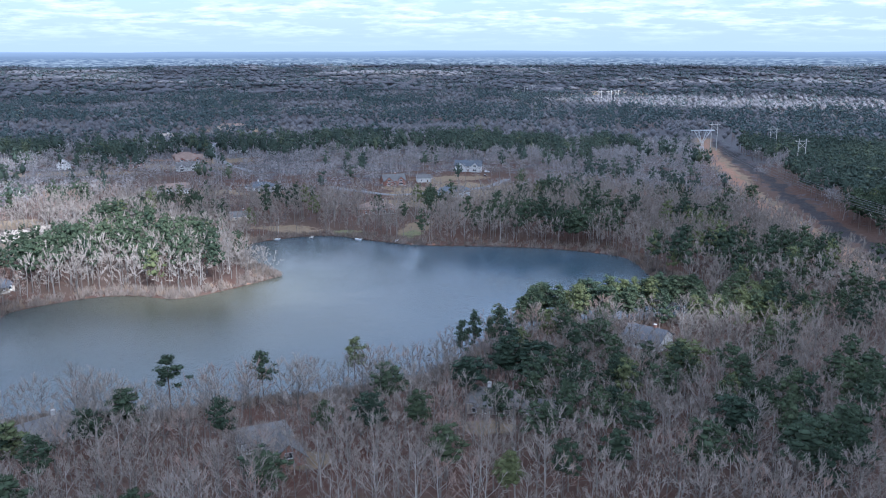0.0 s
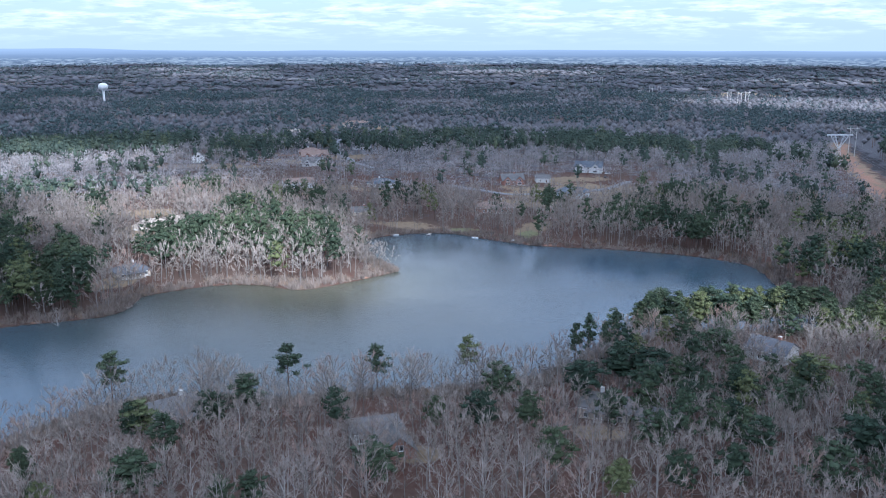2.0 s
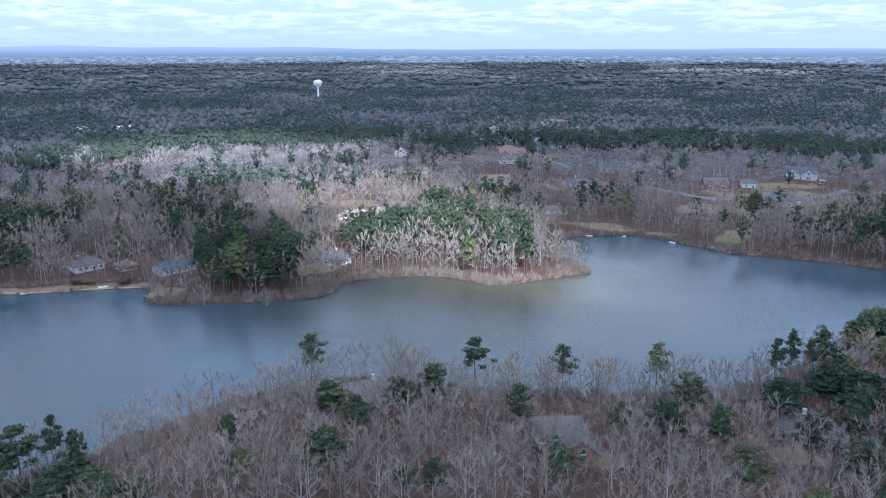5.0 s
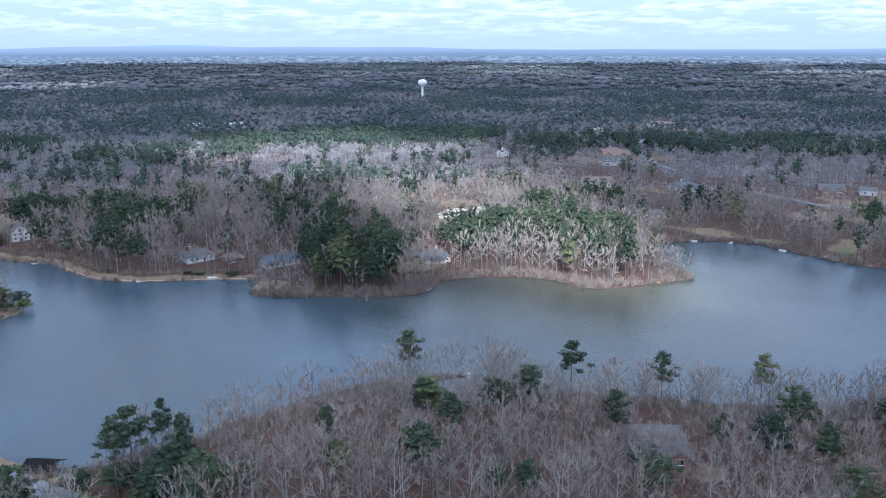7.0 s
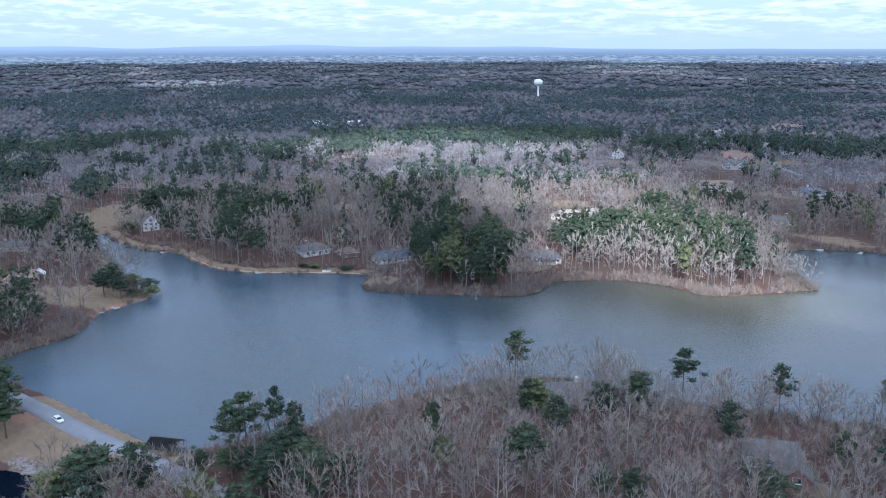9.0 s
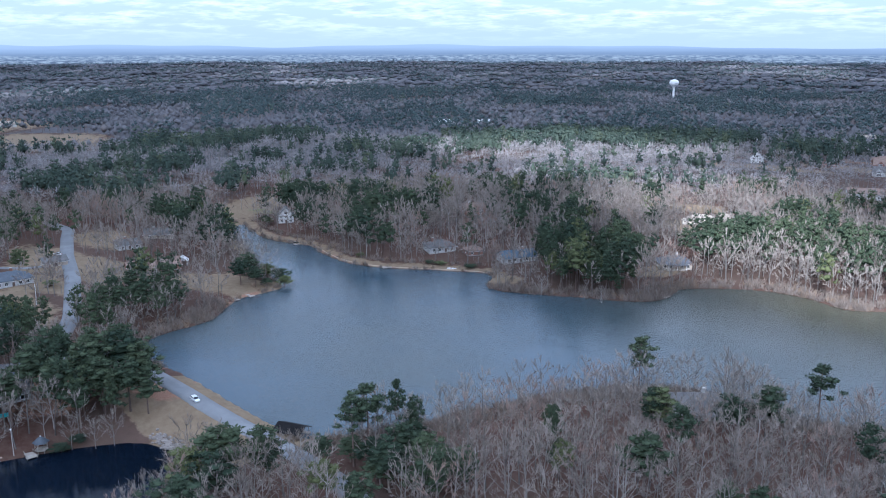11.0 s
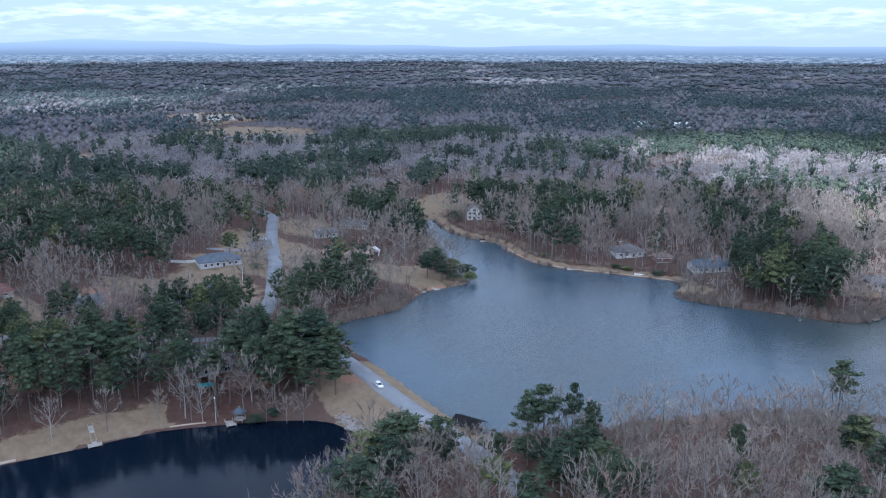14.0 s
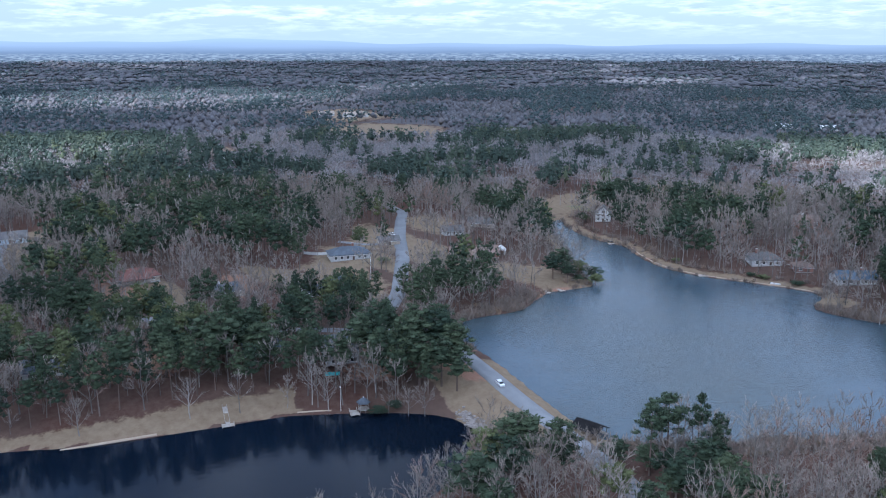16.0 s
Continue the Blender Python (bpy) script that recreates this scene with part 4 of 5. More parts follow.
def pine_share(x, y):
    """Pines stand in clumps; how many clumps there are changes from wood to wood."""
    r = np.hypot(x, y)
    clump = 0.75 * swell(x * 4.2, y * 4.2, 16) + 0.6 * swell(x * 1.6, y * 1.3, 3)
    level = 0.40 - 0.25 * swell(x, y, 1)
    level = np.where((x < -300) & (y < 130), 0.24, level)
    level = np.where((x < -380) & (y > 200) & (r < 800), 0.22, level)
    level = np.where((x > -160) & (r > 560) & (r < 900) & (x < 170), 0.62, level)
    s = np.clip(0.05 + 3.5 * (clump - level), 0.05, 0.9)
    belts = swell(x * 1.2, y * 0.9 + x * 0.2, 6) + 0.42 * swell(x * 3.0, y * 3.0, 17)
    s = np.where(r > 900, np.clip(0.5 + 6.0 * (belts - 0.08), 0.02, 0.97), s)
    s = np.where((r < 330) & (x < -15) & (x > -200), 0.02, s)
    s = np.where((r < 345) & (x >= -15), np.clip(0.05 + 0.6 * (clump - 0.45), 0.03, 0.3), s)
    s = np.where((x > 225) & (y > 480) & (y < 780), np.clip(0.55 + 1.5 * clump, 0.25, 0.95), s)
    s = np.where((x > 270) & (y >= 780) & (y < 1250), np.clip(0.62 + 1.2 * swell(x * 3, y * 3, 18), 0.12, 0.95), s)
    s = np.where(patch(x, y, 480, 1640, 460, 200, -14) > 0.5, 0.08, s)
    s = np.where((patch(x, y, -1660, 60, 220, 350, 0) > 0.5) | (patch(x, y, -1976, 591, 150, 200, 20) > 0.5), np.where(swell(x * 2, y * 2, 22) > 0.15, 0.8, 0.06), s)
    for cx, cy, rx, ry, turn in PINE_GROVES:
        dense = 0.5 if cx > 10 and cy < 300 or cx < -290 and cy < 100 else 0.9 if cx * cx + cy * cy < 430 ** 2 or cx > 80 else 0.42
        s = np.maximum(s, np.clip(patch(x, y, cx, cy, rx, ry, turn) * 2 - 0.35, 0, dense) * np.clip(0.8 + 0.6 * swell(x * 5, y * 5, 20), 0.25, 1))
    s = np.where(patch(x, y, -470, 605, 170, 75, 38) > 0.5, np.minimum(s, 0.14), s)
    s = np.where(patch(x, y, -415, 185, 55, 34, 15) > 0.5, np.minimum(s, 0.10), s)
    s = np.where((x > -330) & (x < -100) & (y > 560) & (y < 830), np.minimum(s, np.clip(0.3 * clump, 0.03, 0.5)), s)
    inner = patch(x, y, -196, 450, 70, 38, 15)
    s = np.where(inner > 0.5, np.clip(0.12 + 0.7 * (inner - 0.5) / 0.5 + 0.35 * swell(x * 5, y * 5, 20), 0.08, 0.6), s)
    s = np.where(patch(x, y, -243, 418, 22, 30, 0) > 0.5, 0.65, s)
    s = np.where((x > -245) & (x < -15) & (y < 140) & (r < 330), 0.0, s)
    return s


def spots(r0, r1, step, yaw0, yaw1, seed):
    """Loose spots on open woodland between two distances."""
    rng = np.random.default_rng(seed)
    n = int(2 * r1 / step)
    i, j = np.meshgrid(np.arange(n), np.arange(n))
    x = (i.ravel() + rng.uniform(0.05, 0.95, i.size)) * step - r1
    y = (j.ravel() + rng.uniform(0.05, 0.95, i.size)) * step - r1
    r, a = np.hypot(x, y), np.degrees(np.arctan2(-x, y))
    ok = (r >= r0) & (r < r1) & (((a - yaw0) % 360) < (yaw1 - yaw0))
    x, y = x[ok], y[ok]
    dl_ = to_line(x, y, LAKE_LINE) if r0 < 700 else np.full(x.shape, 300.0)
    dp_ = to_line(x, y, POND_LINE) if r0 < 450 else np.full(x.shape, 300.0)
    lawn_, green_, _ = cover(x, y, dl_, dp_)
    keep = (dl_ > 1.5) & (dp_ > 2.5) & ((np.maximum(lawn_, green_) < 0.45) | (rng.uniform(size=x.shape) < 0.05) & (dl_ > 9))
    keep &= (to_line(x, y, DARK_STRIP, False) > 11) & (to_line(x, y, CORRIDOR, False) > 15)
    keep &= (patch(x, y, -173, 131, 20, 13, 25) < 0.5) | (rng.uniform(size=x.shape) < 0.15)
    keep &= (patch(x, y, -380, 92, 18, 12, 20) < 0.5) & (patch(x, y, -286, 466, 13, 26, 12) < 0.5)
    keep &= (patch(x, y, -188, 112, 16, 9, 30) < 0.5) & ((patch(x, y, -276, 346, 29, 43, 35) < 0.5) | (rng.uniform(size=x.shape) < 0.22))
    for width, line in ROADS.values():
        keep &= to_line(x, y, line, False) > width / 2 + 1.5
    for hx, hy, hw, hd, *_ in HOUSES:
        keep &= np.hypot(x - hx, y - hy) > 0.36 * (hw + hd)
        far_ = math.hypot(hx, hy)
        if far_ > 290:
            ax, ay = -hx / far_, -hy / far_
            along, across = (x - hx) * ax + (y - hy) * ay, np.abs((x - hx) * ay - (y - hy) * ax)
            keep &= ~((along > 0) & (along < (38.0 if 560 < far_ < 900 else min(28.0, far_ * 0.045))) & (across < 0.55 * hw) & (rng.uniform(size=x.shape) < (0.93 if far_ > 560 else 0.78)))
    keep &= (patch(x, y, -206, 122, 20, 14, 0) < 0.5) & (patch(x, y, -222, 106, 20, 12, 0) < 0.5)
    village = (patch(x, y, -440, 90, 110, 130, 0) > 0.5) | (patch(x, y, -170, 720, 230, 190, 0) > 0.5)
    keep &= ~(village & (rng.uniform(size=x.shape) < 0.25))
    x, y, dl_, dp_ = x[keep], y[keep], dl_[keep], dp_[keep]
    z = height(x, y, dl_, dp_) - 0.15
    pine = rng.uniform(size=x.shape) < pine_share(x, y)
    thin_out = ~pine | (rng.uniform(size=x.shape) < (0.78 if r0 < 640 else 0.95))
    x, y, z, dl_, pine = x[thin_out], y[thin_out], z[thin_out], dl_[thin_out], pine[thin_out]
    grove = patch(x, y, -276, 346, 30, 44, 35) > 0.5
    pine &= (dl_ > np.where(patch(x, y, -185, 432, 75, 42, 15) > 0.5, 20, 11)) | (rng.uniform(size=x.shape) < 0.2) | (np.hypot(x, y) < 330) | grove | (x > 0)
    return x, y, z, pine, dl_, rng


def wood(label_bare, label_pine, spec, lod, variants, bare_size, pine_size, singles=0):
    x, y, z, pine, dl_, rng = spots(*spec)
    n = len(x)
    turn, tone, which = rng.uniform(0, 6.283, n), rng.uniform(0, 1, n), rng.integers(0, variants, n)
    tone = np.where(rng.uniform(size=n) < 0.6, np.clip(0.45 + 0.4 * swell(x * 2, y * 2, 8), 0, 0.95), tone)
    size = np.where(pine, rng.uniform(*pine_size, n), rng.uniform(*bare_size, n))
    size *= np.where(~pine & (rng.uniform(size=n) < 0.34), rng.uniform(0.42, 0.7, n), 1.0)
    size *= np.where(pine, 1.0, np.clip(0.8 + dl_ / 60, 0.8, 1.0))
    bare_t = [bare_tree(100 * lod + k, lod, spread=(0.30, 0.35, 0.40, 0.33)[k % 4]) for k in range(variants)]
    pine_t = [pine_tree(500 + 100 * lod + k, lod, low=(0.46, 0.38, 0.50, 0.42)[k % 4], wide=(0.23, 0.26, 0.22, 0.25)[k % 4]) for k in range(variants)]
    order = np.argsort(np.hypot(x, y))
    single = np.zeros(n, bool)
    # crowns past lod 2 take the colours with haze painted in
    for flag, templates, kind, mats, label, group in ((~pine, bare_t, "bare_tree", (M_TRUNK, M_TWIG if lod < 3 else M_HAZE_TWIG if lod < 4 else M_FAR_HAZE_TWIG if lod < 5 else M_FARTHEST_HAZE_TWIG), label_bare, "bare hardwoods on the near shore"),
                                                      (pine, pine_t, "pine_tree", (M_PINEBARK, M_NEEDLE if lod < 3 else M_HAZE_NEEDLE if lod < 4 else M_FAR_HAZE_NEEDLE), label_pine, "pines on the near shore")):
        if singles:
            meshes = [tuple(mesh_from(nm, *tem[i], mats[i], False, tone=np.zeros(len(tem[i][0]))) for i, nm in ((0, "trunk"), (1, "crown"))) for tem in templates]
            chosen = [i for i in order if flag[i]][:singles if kind == "bare_tree" else singles // 2]
            single[chosen] = True
            for i in chosen:
                root = tagged(new(kind), label, "tree", group)
                root.matrix_world = Matrix.LocRotScale((x[i], y[i], z[i]), Euler((0, 0, turn[i])), (size[i],) * 3)
                for me in meshes[which[i]]:
                    new(me.name.split(".")[0], me).parent = root
        rest = flag & ~single
        a = (x[rest], y[rest], z[rest], size[rest], turn[rest], tone[rest], which[rest])
        root = tagged(new(kind.replace("tree", "woods")), label.replace("bare hardwood tree", "bare hardwood woods").replace("pine tree", "pine woods"), "woods", "", "stuff")
        for i, nm in ((0, "trunks"), (1, "crowns")):
            tagged(new(nm, joined(nm, templates, *a, mats[i], i, lod > 4 and i == 1)), kind="stuff").parent = root


# pines that stand by themselves: x, y, height, half width of the crown
PINES_SHORE = [(-110, 254, 22, 5.0), (-52, 272, 22, 3.6), (-160, 228, 23, 4.8), (-116, 233, 18, 5.5), (-121, 221, 16, 4.9), (-132, 199, 20, 5.0),
               (-54, 233, 15, 3.4), (-39, 229, 18, 5), (-38, 255, 19, 5), (-12, 297, 24, 3.3), (-16, 291, 23, 3), (-6, 296, 22, 2.7),
               (-26, 231, 18, 3.8), (-13, 265, 17, 6.6), (0, 277, 20, 6.8), (10, 275, 20, 7.2), (-2, 240, 17, 4.7), (8, 247, 17, 4),
               (11, 223, 17, 5.3), (-16, 209, 17, 4.6), (-60, 193, 15, 4.5), (1, 196, 16, 3.6)]
PINES_EAST = [(29, 208, 17, 4.2), (37, 218, 20, 4.8), (74, 271, 20, 5.4), (59, 279, 19, 7.2), (38, 259, 18, 6), (65, 227, 19, 6.8),
              (93, 224, 20, 7.2), (77, 209, 20, 7), (34, 306, 18, 6.4), (50, 255, 18, 5.5), (52, 209, 19, 6.3), (75, 241, 19, 4.5),
              (106, 269, 18, 5.1), (15, 201, 17, 3.7), (116, 267, 19, 5.1), (90, 268, 18, 4)]
PINES_MIDDLE = [(-136, 161, 14, 3.1), (-173, 142, 14, 2.9), (-94, 173, 12, 3.2), (-88, 177, 12, 3.5), (-156, 179, 14, 2.9), (-118, 173, 18, 6),
                (-120, 192, 20, 4.9), (-133, 198, 20, 4.3), (-64, 200, 13, 4.6), (-140, 165, 12, 3.2), (-152, 176, 16, 2.5)]
PINES_WEST = [(-263, 100, 17, 4.6), (-268, 96, 19, 5.5), (-275, 104, 20, 6), (-272, 89, 20, 6.5), (-284, 88, 21, 6.8), (-285, 101, 21, 6.6), (-269, 80, 16, 4.6),
              (-279, 76, 19, 6.2), (-292, 94, 21, 6.8), (-301, 84, 21, 7), (-296, 105, 20, 6.4), (-282, 63, 19, 5.8), (-290, 72, 20, 6.4), (-292, 52, 18, 5.8),
              (-296, 38, 20, 6.9), (-300, 21, 23, 8.4), (-303, 4, 22, 6.1), (-296, -10, 21, 5.9), (-309, -37, 20, 7), (-312, -24, 20, 6.3), (-315, 36, 18, 6.4), (-340, 58, 17, 5.8),
              (-361, 120, 17, 5.2), (-369, 129, 18, 5.6), (-372, 139, 18, 5.2), (-366, 148, 17, 5.4), (-354, 151, 16, 5), (-357, 137, 16, 5.2), (-350, 143, 14, 4.6), (-360, 129, 15, 4.8),
              (-378, 196, 13, 5), (-386, 205, 14, 5.4), (-372, 201, 11, 4.4), (-448, 112, 15, 4.4)]
PINES_DAM = [(-183, 142, 24, 3), (-187, 135, 23, 5.8), (-185, 128, 22, 4.8), (-181, 147, 18, 2.7), (-194, 123, 8, 4),
             (-193, 103, 17, 4.8), (-198, 95, 19, 7), (-192, 87, 16, 7), (-169, 108, 14, 4.5), (-160, 111, 13, 4.4), (-170, 135, 17, 4.7),
             (-160, 134, 17, 4.6), (-150, 129, 17, 4.4), (-166, 126, 16, 4.6), (-150, 140, 14, 3.8), (-200, 93, 18, 4.8), (-197, 85, 18, 5.5),
             (-183, 75, 17, 7), (-189, 103, 14, 3.9), (-172, 77, 14, 4.3), (-188, 129, 8, 4.4), (-181, 132, 9, 4.8), (-174, 137, 9, 5), (-166, 141, 9, 5), (-160, 144, 9, 5), (-171, 127, 8, 4.6), (-158, 131, 9, 5)]


BUSHES = [(-261, 71, 3.2, 2.8), (-262, 77, 3, 2.6), (-330, 309, 2.2, 3.2), (-345, 300, 2.2, 3.0), (-497, 280, 6, 3.6), (-504, 282, 6, 3.2), (-368, 215, 6, 4),
          (-375, 217, 8, 4.5), (-383, 214, 9, 4.5), (-372, 207, 4, 3), (-351, 297, 2, 2.4), (-388, 277, 2.5, 2.5), (-420, 118, 3, 3), (-428, 150, 3.5, 3), (-412, 146, 3, 2.6)]


def lone_pines():
    """Pines of the near shore, each with its own height and spread."""
    rng = np.random.default_rng(77)
    stock = [pine_tree(900 + k, 0, 20.0, low=(0.47, 0.56, 0.40, 0.50, 0.60, 0.49)[k], wide=(0.24, 0.22, 0.23, 0.25, 0.22, 0.25)[k]) for k in range(6)]
    meshes = [tuple(mesh_from(nm, *tem[i], m_, False, tone=np.zeros(len(tem[i][0]))) for i, nm, m_ in ((0, "trunk", M_PINEBARK), (1, "crown", M_NEEDLE))) for tem in stock]
    row = [(6 + 3.3 * i + rng.normal(0, 1.5), 339 + 1.38 * i + rng.normal(0, 3.5), rng.uniform(19, 23), rng.uniform(3.8, 5.2)) for i in range(25)]
    for x, y, tall, half in row + PINES_SHORE + PINES_EAST + PINES_MIDDLE + PINES_DAM + PINES_WEST + BUSHES:
        root = tagged(new("pine_tree"), "lone dark green pine with rounded needle clumps among bare trees" if tall > 10 else "low bushy dark green cedar beside the lake",
                      "tree", "pines on the near shore")
        wide = half / 3.8
        root.matrix_world = Matrix.LocRotScale((x, y, float(height(np.array([x]), np.array([y]))[0]) - 0.2), Euler((0, 0, rng.uniform(0, 6.28))),
                                               (wide, wide, tall / 20.0))
        for me in meshes[rng.choice([1, 4]) if tall >= 20 and half < 5.9 else rng.choice([0, 2, 3, 5])]:
            new(me.name.split(".")[0], me).parent = root


def lone_hardwoods():
    """Pale bare trees that stand by themselves at the pond and the dam."""
    rng = np.random.default_rng(78)
    stock = [bare_tree(950 + k, 0, 18.0, spread=0.33) for k in range(4)]
    meshes = [tuple(mesh_from(nm, *tem[i], m_, False, tone=np.zeros(len(tem[i][0]))) for i, nm, m_ in ((0, "trunk", M_TRUNK), (1, "crown", M_TWIG))) for tem in stock]
    for x, y, tall in ((-275, 10, 16), (-274, -24, 14), (-274, 42, 12), (-268, 55, 13), (-256, 80, 12), (-254, 85, 13), (-260, 74, 12), (-188, 94, 17), (-190, 113, 14),
                       (-196, 150, 15), (-200, 104, 12), (-395, 10, 15), (-414, 0, 14), (-455, -15, 15), (-372, 213, 10), (-377, 208, 9), (-425, 120, 13), (-417, 116, 12), (-434, 125, 12), (-408, 119, 11), (-134, 239, 22), (-128, 238, 21), (-131, 234, 21), (-376, 115, 12), (-446, 130, 12),
                       (-303, 304, 13), (-298, 298, 12), (-290, 297, 13), (-352, 303, 15), (-345, 306, 14), (-372, 296, 14), (-318, 317, 14), (-330, 315, 12), (-270, 300, 12), (-243, 313, 12), (-236, 332, 13), (-70, 221, 14), (-64, 223, 13), (-78, 223, 14), (-58, 212, 13), (-67, 211, 14), (-74, 214, 13), (-82, 228, 13), (-52, 222, 12),
                       (-362, 303, 12), (-367, 306, 12), (-357, 309, 12), (-324, 322, 12), (-314, 326, 13), (-376, 304, 13), (-260, 372, 12), (-246, 374, 13)):
        root = tagged(new("bare_tree"), "pale leafless hardwood standing alone near the water", "tree", "bare hardwoods on the near shore")
        root.matrix_world = Matrix.LocRotScale((x, y, land_z(x, y) - 0.2), Euler((0, 0, rng.uniform(0, 6.28))), (tall / 18.0,) * 3)
        for me in meshes[rng.integers(0, 4)]:
            new(me.name.split(".")[0], me).parent = root


def land_z(x, y):
    return float(height(np.array([float(x)]), np.array([float(y)]))[0])


def point_grove():
    """The dense dark grove on the point of the far shore."""
    rng = np.random.default_rng(79)
    stock = [pine_tree(980 + k, 1, 22.0, low=(0.40, 0.48, 0.34, 0.45)[k], wide=(0.22, 0.23, 0.21, 0.24)[k]) for k in range(4)]
    meshes = [tuple(mesh_from(nm, *tem[i], m_, False, tone=np.zeros(len(tem[i][0]))) for i, nm, m_ in ((0, "trunk", M_PINEBARK), (1, "crown", M_NEEDLE))) for tem in stock]
    for i in range(-6, 7):
        for j in range(-8, 9):
            u, v = 5.6 * i + rng.uniform(-2, 2), 5.4 * j + rng.uniform(-2, 2)
            if (u / 27) ** 2 + (v / 41) ** 2 > rng.uniform(0.7, 1.1) or rng.uniform() < 0.16:
                continue
            x, y = -276 + 0.819 * u - 0.574 * v, 346 + 0.574 * u + 0.819 * v
            if to_line(np.array([x]), np.array([y]), LAKE_LINE)[0] < 4 or min(math.hypot(x - row[0], y - row[1]) for row in HOUSES) < 11:
                continue
            root = tagged(new("pine_tree"), "tall dense dark green pine in the grove on the point", "tree", "pines of the grove on the point")
            k = rng.choice([0.55, 0.72, 0.95, 1.1]) * rng.uniform(0.9, 1.12)
            root.matrix_world = Matrix.LocRotScale((x, y, land_z(x, y) - 0.2), Euler((0, 0, rng.uniform(0, 6.28))), (k, k, k * rng.uniform(0.95, 1.12)))
            for me in meshes[rng.integers(0, 4)]:
                new(me.name.split(".")[0], me).parent = root


lone_pines()
lone_hardwoods()
point_grove()
NEAR = ("grey-brown leafless bare hardwood tree in winter leaf litter", "tall dark green pine tree with a bare trunk")
wood(*NEAR, (185, 400, 5.8, -26, 104, 1), 1, 8, (0.78, 1.12), (0.75, 1.1), singles=260)
wood(*NEAR, (400, 640, 5.7, -25, 103, 2), 2, 8, (0.9, 1.25), (0.8, 1.15))
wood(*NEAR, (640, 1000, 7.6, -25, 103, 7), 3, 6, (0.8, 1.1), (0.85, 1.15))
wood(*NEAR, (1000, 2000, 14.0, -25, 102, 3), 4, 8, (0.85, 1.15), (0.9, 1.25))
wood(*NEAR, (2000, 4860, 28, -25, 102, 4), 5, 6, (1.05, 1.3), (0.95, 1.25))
wood(*NEAR, (60, 900, 30, 104, 334, 5), 4, 6, (0.9, 1.2), (0.8, 1.1))

# ---- things by the water and on the land ----
def cylinder(r0, r1, z0, z1, sides=12, bm=None, cx=0.0, cy=0.0):
    bm = bm or bmesh.new()
    lo = [bm.verts.new((cx + r0 * math.cos(2 * math.pi * k / sides), cy + r0 * math.sin(2 * math.pi * k / sides), z0)) for k in range(sides)]
    hi = [bm.verts.new((cx + r1 * math.cos(2 * math.pi * k / sides), cy + r1 * math.sin(2 * math.pi * k / sides), z1)) for k in range(sides)]
    bm.faces.new(lo[::-1])
    bm.faces.new(hi)
    for k in range(sides):
        bm.faces.new((lo[k], lo[(k + 1) % sides], hi[(k + 1) % sides], hi[k]))
    return bm


def turned(profile, sides=32):
    """A profile of radius and height turned about z."""
    bm = bmesh.new()
    rings = [[bm.verts.new((r_ * math.cos(2 * math.pi * k / sides), r_ * math.sin(2 * math.pi * k / sides), z_)) for k in range(sides)] for r_, z_ in profile]
    for a, c in zip(rings[:-1], rings[1:]):
        for k in range(sides):
            bm.faces.new((a[k], a[(k + 1) % sides], c[(k + 1) % sides], c[k]))
    bm.faces.new(rings[0][::-1])
    bm.faces.new(rings[-1])
    for f in bm.faces:
        f.smooth = True
    return bm


def bar(a, b_, r=0.1, bm=None, sides=4):
    """A straight bar from a to b_."""
    bm = bm or bmesh.new()
    s = Shape_bar(a, b_, r, sides)
    vs = [bm.verts.new(v) for v in s[0]]
    for f in s[1]:
        bm.faces.new([vs[i] for i in f])
    return bm


def Shape_bar(a, b_, r, sides):
    a, b_ = Vector(a), Vector(b_)
    d = (b_ - a).normalized()
    e = d.orthogonal().normalized()
    g = d.cross(e)
    v, f = [], []
    for p_ in (a, b_):
        for k in range(sides):
            u = 2 * math.pi * k / sides
            v.append(p_ + r * (math.cos(u) * e + math.sin(u) * g))
    for k in range(sides):
        f.append((k, (k + 1) % sides, sides + (k + 1) % sides, sides + k))
    f += [tuple(range(sides))[::-1], tuple(range(sides, 2 * sides))]
    return v, f


def water_tower(x, y):
    root = tagged(new("water_tower"), "white steel water tower with a bulb on a slim stem", "water tower")
    root.matrix_world = pose(x, y, land_z(x, y))
    part("stem", turned([(4.6, 0), (4.2, 1.2), (2.7, 5), (2.1, 10), (2.0, 28), (2.3, 30.5), (3.4, 33)], 24), M_PAINT, root)
    part("tank", turned([(3.4, 32.6), (6.0, 34.2), (8.2, 36.6), (8.9, 39.2), (8.5, 41.6), (7.0, 43.8), (4.4, 45.2), (1.2, 45.8)], 36), M_PAINT, root, "white bulb-shaped tank")
    part("roof_vent", cylinder(0.5, 0.4, 45.7, 46.6), M_STEEL, root)
    part("balcony_rail", turned([(9.0, 39.0), (9.15, 39.0), (9.15, 39.35), (9.0, 39.35)], 36), M_STEEL, root)


water_tower(-958, 1426)


def boathouse(x, y, turn):
    root = tagged(new("boathouse"), "open boathouse with a black gable roof over the water", "boathouse")
    root.matrix_world = pose(x, y, 0, 0, 0, turn)
    part("roof", gable_roof(9.0, 6.6, 2.5, 1.5, 0.5, 0.2), M_DARKROOF, root)
    for px_ in (-4.2, -1.4, 1.4, 4.2):
        for py_ in (-3.1, 3.1):
            part("post", cylinder(0.13, 0.12, -2.5, 2.5, 6, None, px_, py_), M_DOCK, root)
    part("deck", block(-4.6, 4.6, 2.2, 3.6, 0.45, 0.62), M_DOCK, root)
    part("beam", block(-4.4, 4.4, -3.2, -3.0, 2.15, 2.42), M_DOCK, root)


boathouse(-217.8, 127.6, 27)


